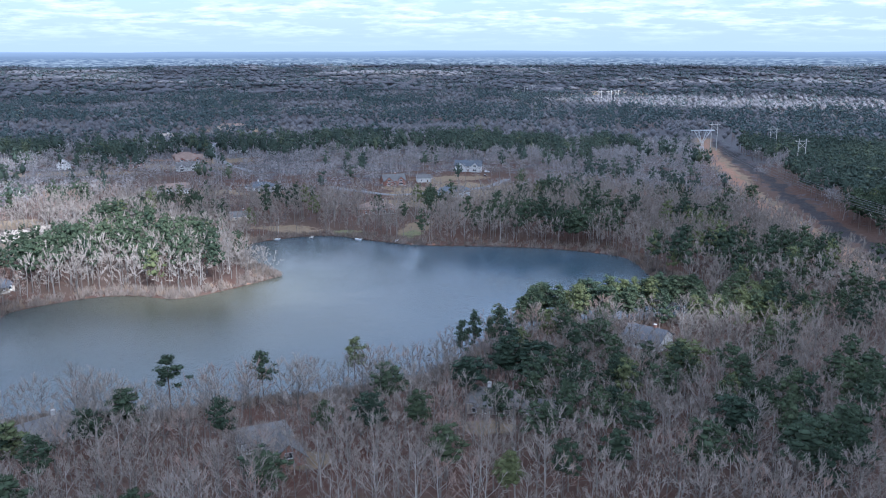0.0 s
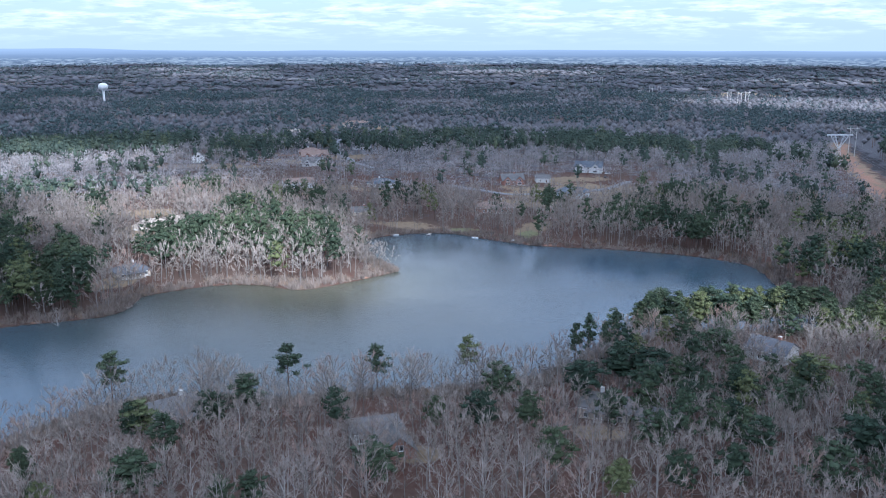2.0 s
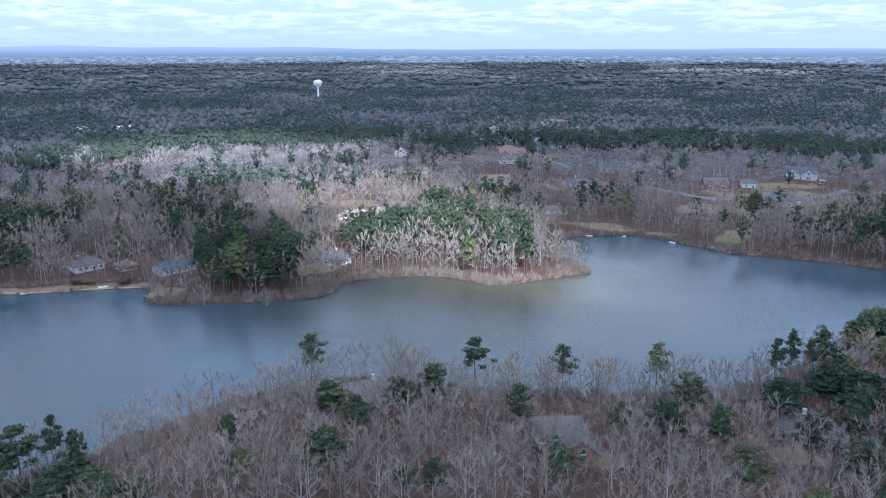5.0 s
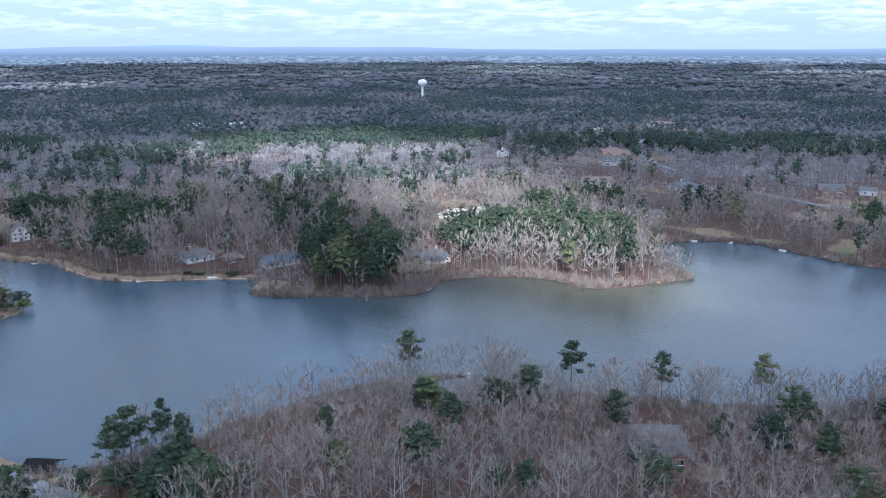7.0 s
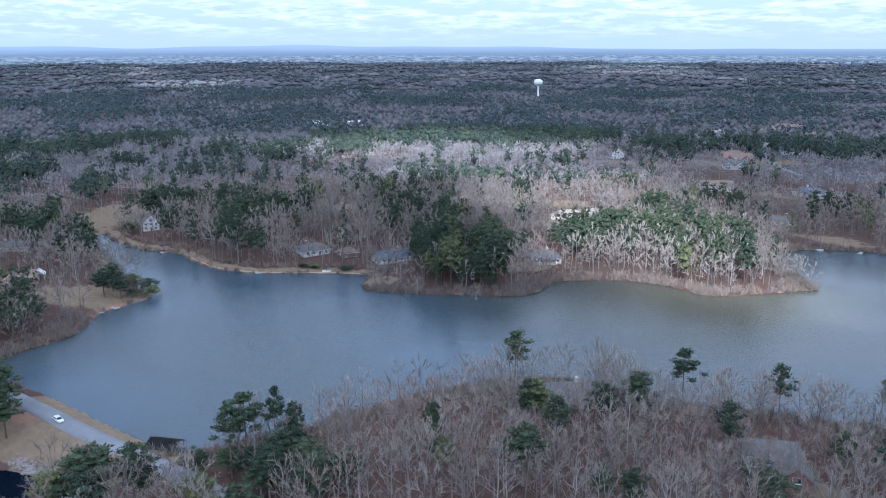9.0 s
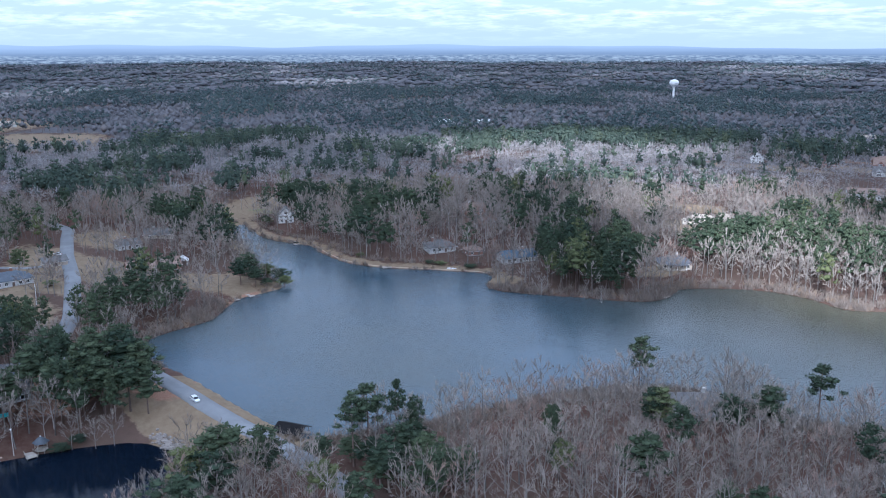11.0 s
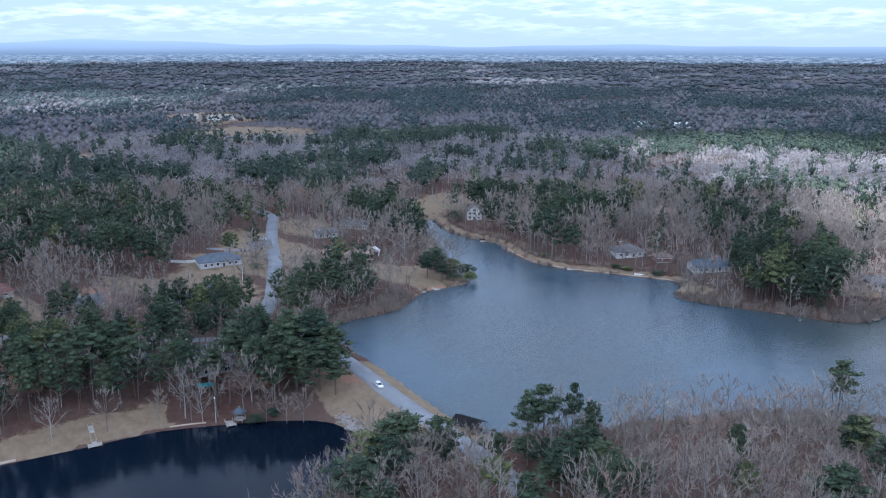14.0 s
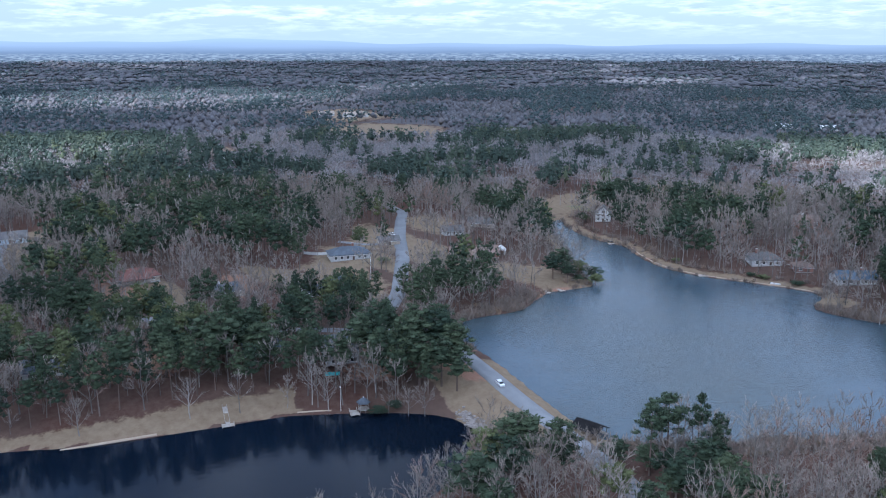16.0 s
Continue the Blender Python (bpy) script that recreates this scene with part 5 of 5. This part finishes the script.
def dock(x, y, turn, length, width, level, label, head=0.0, rails=False, climb=0.0):
    """A plank walk on posts, with an optional wider head."""
    root = tagged(new("dock"), label, "dock")
    root.matrix_world = pose(x, y, level, 0, 0, turn)
    part("deck", block(-width / 2, width / 2, 0, length, 0.42, 0.55), M_DOCK, root)
    if head:
        part("dock_head", block(-head / 2, head / 2, length + 0.01, length + head * 0.6, 0.42, 0.56), M_DOCK, root)
    for k in range(max(2, int(length / 2.2))):
        for sx in (-1, 1):
            part("post", cylinder(0.09, 0.09, -2.5, 0.9 if rails else 0.6, 6, None, sx * (width / 2 - 0.05), 0.4 + k * 2.2), M_DOCK, root)
    if climb:
        # a sloping gangway up the bank behind the deck
        part("gangway", extruded([(0.0, 0.40), (-7.5, climb), (-7.5, climb + 0.13), (0.0, 0.54)], -width / 2, width / 2, None, True), M_DOCK, root)
        for sx in (-1, 1):
            part("rail", bar((sx * width / 2, 0, 1.4), (sx * width / 2, -7.5, climb + 1.0), 0.06), M_DOCK, root)
            for k in range(4):
                zz = 0.47 + (climb - 0.40) * k / 3
                part("rail_post", bar((sx * width / 2, -2.5 * k, zz - 1.0), (sx * width / 2, -2.5 * k, zz + 0.95), 0.06), M_DOCK, root)
    if head:
        for sx in (-1, 1):
            for yy in (0.3, head * 0.6 - 0.3):
                part("post", cylinder(0.1, 0.1, -2.5, 1.0, 6, None, sx * (head / 2 - 0.15), length + yy), M_DOCK, root)
    if rails:
        for sx in (-1, 1):
            part("rail", block(sx * width / 2 - 0.05, sx * width / 2 + 0.05, 0, length, 1.35, 1.45), M_DOCK, root)
            for k in range(max(2, int(length / 2.2))):
                part("rail_post", block(sx * width / 2 - 0.04, sx * width / 2 + 0.04, 0.3 + k * 2.2, 0.4 + k * 2.2, 0.55, 1.4), M_DOCK, root)
    return root


dock(-271.5, 21.5, -90, 2.0, 1.5, POND_Z, "grey plank dock with rails and a gangway on the pond", 4.2, True, 2.4)
dock(-266, 62.9, -90, 2.5, 2.6, POND_Z, "weathered square dock beside the gazebo", 3.2, True)
dock(-361, 278.5, 150, 3.0, 2.6, 0, "small brown dock on the lake shore", 3.4)
dock(-443, 270.8, 175, 2.0, 1.4, 0, "short dock on the cove bank", 3.0)
dock(-365.5, 185, -90, 3.5, 1.4, 0, "low dock off the grassy point", 2.6)
dock(-366, 192.5, -80, 3.0, 1.6, 0, "low dock off the grassy point", 3.0)
dock(-227.5, 346, 170, 3.0, 1.5, 0, "short grey dock below the woods", 2.4)
dock(-127, 533.5, 180, 4.0, 1.8, 0, "plank dock beside the small beach", 2.6)
dock(17, 518, 170, 3.5, 1.6, 0, "short dock under bare trees", 2.6)


def gazebo(x, y, level, turn, colour, label, r=2.6):
    root = tagged(new("gazebo"), label, "gazebo")
    root.matrix_world = pose(x, y, level, 0, 0, turn)
    part("floor", cylinder(r + 0.2, r + 0.2, 0.15, 0.35, 6), M_DOCK, root)
    for k in range(6):
        a = 2 * math.pi * k / 6
        part("post", cylinder(0.08, 0.08, -1.6, 2.7, 6, None, r * math.cos(a), r * math.sin(a)), M_DOCK, root)
        c = 2 * math.pi * (k + 1) / 6
        part("rail", bar((r * math.cos(a), r * math.sin(a), 1.2), (r * math.cos(c), r * math.sin(c), 1.2), 0.06), M_DOCK, root)
    top = part("roof", turned([(r + 0.7, 2.6), (r + 0.7, 2.75), (0.5, 4.3), (0.05, 4.4)], 6), colour, root)
    part("finial", cylinder(0.14, 0.03, 4.35, 4.9, 8), M_PAINT, top)


gazebo(-264.5, 66.4, POND_Z + 0.9, 10, ROOFS["slate"], "small white gazebo with a slate-blue roof by the pond", 1.8)


def pavilion(x, y, turn):
    root = tagged(new("pavilion"), "white open garden pavilion with a pointed gable", "pavilion")
    root.matrix_world = pose(x, y, land_z(x, y), 0, 0, turn)
    part("roof", gable_roof(5.0, 5.4, 2.8, 2.0, 0.5, 0.2, None, True), M_PAINT, root)
    for sx in (-1, 1):
        for sy in (-1, 1):
            part("post", cylinder(0.14, 0.14, -0.5, 2.8, 8, None, sx * 2.5, sy * 2.3), M_PAINT, root)
    part("gable_panel", extruded([(-2.7, 2.75), (2.7, 2.75), (0, 4.7)], -2.45, -2.35), M_PAINT, root)


pavilion(-434, 191, 60)


def vehicle(x, y, turn, paint, label, category="car"):
    """A parked estate car."""
    root = tagged(new(category), label, category)
    root.matrix_world = pose(x, y, land_z(x, y) + 0.12, 0, 0, turn)
    bm = extruded([(-2.3, 0.35), (2.3, 0.35), (2.36, 0.75), (2.2, 1.0), (1.2, 1.08), (-2.2, 1.1), (-2.36, 0.8)], -0.92, 0.92)
    bmesh.ops.bevel(bm, geom=bm.edges[:], offset=0.07, segments=2, affect="EDGES")
    body = part("body", bm, paint, root)
    cab = extruded([(-2.05, 1.05), (1.15, 1.05), (0.45, 1.66), (-1.75, 1.68)], -0.8, 0.8)
    bmesh.ops.bevel(cab, geom=cab.edges[:], offset=0.06, segments=2, affect="EDGES")
    part("cabin", cab, paint, root)
    part("windscreen", extruded([(1.13, 1.1), (1.2, 1.1), (0.53, 1.62), (0.46, 1.62)], -0.7, 0.7), M_PANE, root)
    part("rear_window", extruded([(-2.06, 1.15), (-2.0, 1.15), (-1.78, 1.6), (-1.84, 1.6)], -0.66, 0.66), M_PANE, root)
    for sy in (-1, 1):
        part("side_window", extruded([(-1.85, 1.14), (0.9, 1.14), (0.4, 1.58), (-1.66, 1.6)], sy * 0.8, sy * 0.83), M_PANE, root)
        part("headlight", block(2.24, 2.37, sy * 0.72 - 0.16, sy * 0.72 + 0.16, 0.72, 0.9), M_STEEL, body, "clear headlight")
        part("tail_light", block(-2.38, -2.28, sy * 0.76 - 0.1, sy * 0.76 + 0.1, 0.75, 1.02), M_TAIL, body, "red tail light")
        for wx in (-1.45, 1.42):
            tyre = part("wheel", cylinder(0.34, 0.34, -0.12, 0.12, 16), M_TYRE, root, "black rubber tyre", pose(wx, sy * 0.84, 0.34, 90, 0, 0))
            part("rim", cylinder(0.2, 0.2, -0.14, 0.14, 10), M_STEEL, tyre)
    part("roof_rack", block(-1.5, 0.2, -0.6, 0.6, 1.7, 1.76), M_STEEL, root)


M_TYRE = worn("rubber", (0.02, 0.02, 0.02), (0.035, 0.035, 0.035), 0.9, 3.0, 20.0)
M_TAIL = worn("red_lens", (0.30, 0.02, 0.02), (0.40, 0.03, 0.03), 0.3, 3.0, 20.0)
M_CARWHITE = worn("white_car_paint", (0.74, 0.75, 0.76), (0.80, 0.81, 0.82), 0.25, 0.6, 3.0, 0.0, 0.5, 0.02)
M_CARDARK = worn("dark_car_paint", (0.03, 0.035, 0.04), (0.05, 0.055, 0.06), 0.25, 0.6, 3.0, 0.0, 0.5, 0.02)
vehicle(-259.5, 115.0, -2, M_CARWHITE, "white estate car stopped on the dam road")
vehicle(-491, 143.5, 200, M_CARWHITE, "white car parked beside the village street")
vehicle(-34, 690, 20, M_CARDARK, "dark car parked on a house drive")
vehicle(-21, 775, 10, M_CARWHITE, "white car parked at a gabled house")
vehicle(-22, 752, 80, M_CARDARK, "dark car parked on the north street")


def boat(x, y, z, turn, label, paint=None):
    root = tagged(new("boat"), label, "boat")
    root.matrix_world = pose(x, y, z, 0, 0, turn)
    bm = bmesh.new()
    rings = []
    for px_, half, low in ((-2.4, 0.95, -0.15), (-0.8, 1.1, -0.2), (0.9, 1.0, -0.18), (2.0, 0.55, 0.0), (2.6, 0.06, 0.35)):
        rings.append([bm.verts.new(c) for c in ((px_, -half, 0.62), (px_, -half * 0.7, low), (px_, half * 0.7, low), (px_, half, 0.62), (px_, half * 0.8, 0.5), (px_, -half * 0.8, 0.5))])
    for a, c in zip(rings[:-1], rings[1:]):
        for k in range(6):
            bm.faces.new((a[k], a[(k + 1) % 6], c[(k + 1) % 6], c[k]))
    bm.faces.new(rings[0])
    bm.faces.new(rings[-1][::-1])
    part("hull", bm, paint or M_CARWHITE, root)
    part("bench", block(-0.5, -0.1, -0.8, 0.8, 0.52, 0.7), M_DOCK, root)
    part("motor", block(-2.75, -2.42, -0.16, 0.16, 0.1, 0.95, None, 0.05), M_TYRE, root, "black outboard motor")


boat(-148.5, 524.5, 0, 10, "small white boat tied at the beach")
boat(-96, 527, 0, 160, "small pale boat by the far bank")
boat(-71, 522.5, 0.6, 60, "white rowing boat drawn up on the lawn")
boat(-448, 271, 0.2, 20, "small dark boat on the cove bank", M_CARDARK)
boat(-336.5, 301, 0.2, 40, "small white boat at the lake wall")


def lamp_post(x, y, tall):
    root = tagged(new("lamp_post"), "slim pale pole with a small lamp head", "lamp post")
    root.matrix_world = pose(x, y, land_z(x, y))
    part("pole", cylinder(0.12, 0.08, -0.3, tall, 8), M_PAVE, root)
    part("lamp_head", block(-0.35, 0.35, -0.2, 0.2, tall, tall + 0.3, None, 0.05), M_PAINT, root)


lamp_post(-266.8, 59.0, 8.5)


def fence(points, tall, mat, label):
    """Boards between posts along a line."""
    root = tagged(new("fence"), label, "fence")
    for (x0, y0), (x1, y1) in zip(points[:-1], points[1:]):
        n = max(1, int(math.hypot(x1 - x0, y1 - y0) / 2.4))
        for k in range(n):
            a, c = k / n, (k + 1) / n
            pa, pb = Vector((x0 + (x1 - x0) * a, y0 + (y1 - y0) * a, 0)), Vector((x0 + (x1 - x0) * c, y0 + (y1 - y0) * c, 0))
            za, zb = land_z(pa.x, pa.y), land_z(pb.x, pb.y)
            part("post", block(pa.x - 0.08, pa.x + 0.08, pa.y - 0.08, pa.y + 0.08, za - 0.3, za + tall + 0.1), mat, root)
            bm = bmesh.new()
            n_ = (pb - pa).cross(Vector((0, 0, 1))).normalized() * 0.03
            q = [bm.verts.new((p_.x + s_ * n_.x, p_.y + s_ * n_.y, zz + hh)) for hh in (0.1, tall) for s_ in (-1, 1) for p_, zz in ((pa, za), (pb, zb))]
            for f in ((0, 1, 5, 4), (2, 3, 7, 6), (0, 1, 3, 2), (4, 5, 7, 6), (0, 2, 6, 4), (1, 3, 7, 5)):
                bm.faces.new([q[i] for i in f])
            part("board", bm, mat, root)


fence([(-452, 82), (-446, 88), (-445, 94)], 1.6, M_PAINT, "white board fence beside the porch house")
fence([(-428, 113), (-416, 110), (-394, 104)], 1.5, M_PAINT, "white board fence along the side garden")
fence([(-268.4, 44.5), (-266.9, 52), (-265.6, 58)], 0.1, M_ROCK, "low pale wall at the pond's edge")


def seawall(name, line, label):
    return ribbon(name, 0.5, line, M_BEACH, label, 0.12, "structure", "wall")


near_bank = LAKE_LINE[(LAKE_LINE[:, 0] < -312) & (LAKE_LINE[:, 1] > 258) & (LAKE_LINE[:, 0] > -440)]
seawall("wall_shore", [tuple(p_ + (0.8, 1.2)) for p_ in near_bank[:44]], "pale stone edging along the lawn bank")
seawall("wall_pond", [(-270.6, 43), (-269.4, 52), (-266.4, 60)], "pale concrete edge of the pond")
ribbon("beach_pond", 0.8, [(-271.6, -62), (-269.8, -45), (-268.9, -35), (-268.4, -20), (-268.9, -7), (-269.2, 3)], M_BEACH, "pale sand strip along the pond edge", 0.14, "structure", "sand")


def tarp(x, y):
    root = tagged(new("tarpaulin"), "turquoise tarpaulin over a frame among trees", "tarpaulin")
    root.matrix_world = pose(x, y, land_z(x, y), 0, 0, 80)
    part("sheet", gable_roof(5.0, 2.4, 1.9, 0.7, 0.2, 0.06), worn("turquoise_sheet", (0.05, 0.28, 0.30), (0.09, 0.38, 0.40), 0.6, 0.5, 3.0), root)
    for sx in (-2.3, 2.3):
        for sy in (-1.1, 1.1):
            part("leg", cylinder(0.05, 0.05, -0.3, 2.0, 6, None, sx, sy), M_STEEL, root)


tarp(-286, 60.5)


# loose stones below the dam
def riprap():
    rng = np.random.default_rng(3)
    bm = bmesh.new()
    for k in range(170):
        u = rng.uniform()
        x, y = -232 - 19 * u + rng.normal(0, 0.8), 98.2 + 0.6 * math.sin(u * 9) - 4.5 * max(0, u - 0.6) + rng.normal(0, 1.1)
        r_ = rng.uniform(0.3, 0.85)
        z0 = max(POND_Z, land_z(x, y)) + 0.1
        vs = bmesh.ops.create_icosphere(bm, subdivisions=1, radius=r_)["verts"]
        for v in vs:
            v.co = Vector((v.co.x * rng.uniform(0.8, 1.25), v.co.y * rng.uniform(0.8, 1.2), v.co.z * rng.uniform(0.5, 0.85)))
            v.co += Vector((x, y, z0))
    me = bpy.data.meshes.new("riprap")
    bm.to_mesh(me)
    me.materials.append(M_ROCK)
    tagged(new("riprap", me), "heap of pale grey stones below the dam", "rocks", "", "stuff")


riprap()


# ---- power line ----
def v_pylon(x, y, turn):
    root = tagged(new("pylon"), "pale lattice steel pylon with a wide crossarm", "pylon")
    root.matrix_world = pose(x, y, land_z(x, y), 0, 0, turn) @ Matrix.Diagonal((0.72, 0.72, 0.86, 1))
    base = bmesh.new()
    for sx in (-1, 1):
        for sy in (-1, 1):
            bar((sx * 3.6, sy * 3.6, -1), (sx * 1.4, sy * 1.4, 19), 0.2, base)
            for k in range(5):
                a, c = 1 - 0.12 * k, 1 - 0.12 * (k + 1)
                bar((sx * 3.6 * a, sy * 3.6 * a, 4 * k), (-sx * 3.6 * c, sy * 3.6 * c, 4 * k + 4), 0.1, base)
    part("mast", base, M_STEEL, root)
    for sx in (-1, 1):
        arm = bmesh.new()
        for sy in (-0.8, 0.8):
            bar((sx * 1.4, sy, 19), (sx * 11.5, sy, 32), 0.2, arm)
            bar((sx * 0.3, sy, 19), (sx * 5.5, sy, 32), 0.2, arm)
            for k in range(4):
                u, w_ = k / 4, (k + 1) / 4
                bar((sx * (1.4 + 10.1 * u), sy, 19 + 13 * u), (sx * (0.3 + 5.2 * w_), sy, 19 + 13 * w_), 0.11, arm)
        part("v_arm", arm, M_STEEL, root)
    beam = bmesh.new()
    for sy in (-0.8, 0.8):
        for zz in (32, 34):
            bar((-17, sy, 32.6 if zz == 32 else 33.4), (17, sy, 32.6 if zz == 32 else 33.4), 0.22, beam)
        for k in range(17):
            bar((-17 + 2 * k, sy, 32.6), (-15 + 2 * k, sy, 33.4), 0.12, beam)
    part("crossarm", beam, M_STEEL, root)
    for ix in (-13, -7.5, 0, 7.5, 13):
        part("insulator", cylinder(0.16, 0.16, 29.6, 32.6, 6, None, ix, 0), M_PANE, root, "dark insulator string")


def h_frame(x, y, turn, tall=24.0, gap=6.5):
    root = tagged(new("power_pole_frame"), "pale wooden H-frame power pole with a crossarm", "power pole", "poles of the power line")
    root.matrix_world = pose(x, y, land_z(x, y), 0, 0, turn)
    for sx in (-1, 1):
        part("pole", cylinder(0.42, 0.3, -1, tall, 8, None, sx * gap / 2, 0), M_PAVE, root)
    part("crossarm", block(-gap, gap, -0.22, 0.22, tall - 2.4, tall - 1.9), M_PAVE, root)
    brace = bmesh.new()
    bar((-gap / 2, 0, tall - 9), (gap / 2, 0, tall - 3), 0.16, brace)
    bar((gap / 2, 0, tall - 9), (-gap / 2, 0, tall - 3), 0.16, brace)
    part("brace", brace, M_PAVE, root)
    for sx in (-gap + 0.3, 0, gap - 0.3):
        part("insulator", cylinder(0.14, 0.14, tall - 4.2, tall - 2.4, 6, None, sx, 0), M_PANE, root, "dark insulator string")


v_pylon(189, 866, 12)
for hx, hy in ((260, 787), (271, 911), (223, 963), (10, 2020), (34, 2040), (52, 2045), (-130, 2600), (-100, 2590), (170, 1690), (190, 1700), (205, 1715)):
    h_frame(hx, hy, 8, 31.0 if hy < 1500 else 27.0, 6.6 if hy < 1500 else 6.5)


def cable(name, ends, sag, r_=0.09):
    cu = bpy.data.curves.new(name, "CURVE")
    cu.dimensions, cu.bevel_depth, cu.bevel_resolution = "3D", r_, 0
    for a, c in zip(ends[:-1], ends[1:]):
        sp = cu.splines.new("POLY")
        sp.points.add(16)
        for k in range(17):
            u = k / 16
            p_ = Vector(a).lerp(Vector(c), u)
            sp.points[k].co = (p_.x, p_.y, p_.z - sag * 4 * u * (1 - u), 1)
    cu.materials.append(M_WIRE)
    me = bpy.data.meshes.new_from_object(bpy.data.objects.new(name, cu))
    return me


M_WIRE = worn("weathered_cable", (0.11, 0.11, 0.115), (0.17, 0.17, 0.175), 0.6, 0.5, 4.0, 0.4)
for off in (-8.8, -5.1, 0, 5.1, 8.8):
    me = cable("cable", [(240 + off, 150, 36), (212 + off, 430, 34), (189 + off, 866, 36), (215 + off, 1250, 44), (262 + off, 1660, 46)], 8.0, 0.11)
    tagged(new("power_cable", me), "thin sagging grey power cable", "cable", "cables of the power line")


# ---- brush along the banks ----
def brush():
    rng = np.random.default_rng(21)
    stock = []
    for k in range(5):
        s = Shape()
        for _ in range(20):
            a = rng.uniform(0, 6.28)
            d = np.array([math.cos(a) * rng.uniform(0.1, 0.9), math.sin(a) * rng.uniform(0.1, 0.9), rng.uniform(0.5, 1.2)])
            q0 = np.array([rng.normal(0, 0.5), rng.normal(0, 0.5), 0])
            s.blade(q0, q0 + d * rng.uniform(1.2, 2.4), 0.26, rng)
        stock.append((s.arrays(),))
    line = LAKE_LINE
    seg = np.roll(line, -1, 0) - line
    n = 5200
    pick = rng.integers(0, len(line), n)
    u = rng.uniform(size=n)
    nr = np.stack([seg[:, 1], -seg[:, 0]], -1) / (np.linalg.norm(seg, axis=1, keepdims=True) + 1e-9)
    side = 1 if to_line(*(line[0] + seg[0] / 2 + nr[0]), line)[0] > 0 else -1
    xy = line[pick] + seg[pick] * u[:, None] + side * nr[pick] * (rng.uniform(0, 1, n) ** 1.5 * 11.3 - 0.3)[:, None]
    x, y = xy.T
    dl_ = to_line(x, y, LAKE_LINE)
    lawn_, green_, _ = cover(x, y, dl_, np.full(n, 90.0))
    ok = (dl_ > -0.6) & ((np.maximum(lawn_, green_) < 0.3) | (rng.uniform(size=n) < 0.08))
    ok &= ~((np.abs(x + 258) < 40) & (np.abs(y - 121) < 8))
    x, y, dl_ = x[ok], y[ok], dl_[ok]
    n = len(x)
    z = height(x, y, dl_, np.full(n, 90.0)) - 0.1
    me = joined("shore_brush", stock, x, y, z, rng.uniform(0.7, 1.7, n), rng.uniform(0, 6.28, n), rng.uniform(0, 1, n), rng.integers(0, 5, n), M_BRUSH, 0)
    tagged(new("shore_brush", me), "tangled straw-brown brush along the lake bank", "brush", "", "stuff")


brush()

# ---- distance: blue ridges behind the land, haze painted into their glow ----
M_FAR, t, b = material("hazy_distance", 1.0, 0.0, 0.0)
p = position(t)
sp = t.nodes.new("ShaderNodeSeparateXYZ")
t.links.new(p, sp.inputs[0])
mpn = node(t, "ShaderNodeMapping")
mpn.inputs["Scale"].default_value = (0.0022, 0.0022, 0.05)
t.links.new(p, mpn.inputs[0])
nn_ = noise_node(t, mpn.outputs[0], 1.0, 6.0, 0.65)
mpf = node(t, "ShaderNodeMapping")
mpf.inputs["Scale"].default_value = (0.028, 0.028, 0.24)
t.links.new(p, mpf.inputs[0])
nf = noise_node(t, mpf.outputs[0], 1.0, 5.0, 0.7)
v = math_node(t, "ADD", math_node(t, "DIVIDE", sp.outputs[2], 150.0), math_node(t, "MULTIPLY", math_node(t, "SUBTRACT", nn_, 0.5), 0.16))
# painted haze: the emission pales towards the ridge tops
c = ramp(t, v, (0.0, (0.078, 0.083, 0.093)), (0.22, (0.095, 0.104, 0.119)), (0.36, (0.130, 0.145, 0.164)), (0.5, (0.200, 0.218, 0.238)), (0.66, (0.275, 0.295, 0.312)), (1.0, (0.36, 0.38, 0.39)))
# sunlit far fields painted in as pale streaks
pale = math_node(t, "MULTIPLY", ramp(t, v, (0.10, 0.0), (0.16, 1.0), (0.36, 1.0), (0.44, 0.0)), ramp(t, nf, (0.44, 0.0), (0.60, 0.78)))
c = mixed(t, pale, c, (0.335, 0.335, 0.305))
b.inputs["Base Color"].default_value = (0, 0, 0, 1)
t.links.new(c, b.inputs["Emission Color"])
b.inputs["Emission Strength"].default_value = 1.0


def backdrop():
    az = np.radians(np.arange(0, 360, 0.4))
    d_ = np.degrees(az)
    hill = np.clip((((d_ + 180) % 360 - 180) - 20) / 60, 0, 1)
    top = 96 + 26 * hill + (5 + 14 * hill) * (np.sin(az * 9 + 1) * 0.5 + np.sin(az * 23) * 0.35 + np.sin(az * 51 + 2) * 0.2)
    rows = []
    for f_ in (-0.3, 0.25, 0.6, 1.0):
        rows.append(np.stack([-np.sin(az) * 4900, np.cos(az) * 4900, top * f_], -1))
    v_ = np.concatenate(rows)
    n = len(az)
    i = np.arange(4 * n).reshape(4, n)
    j = np.roll(i, -1, 1)
    f = np.stack([i[:-1], j[:-1], j[1:], i[1:]], -1).reshape(-1, 4)
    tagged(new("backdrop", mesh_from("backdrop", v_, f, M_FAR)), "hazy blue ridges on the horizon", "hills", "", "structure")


backdrop()
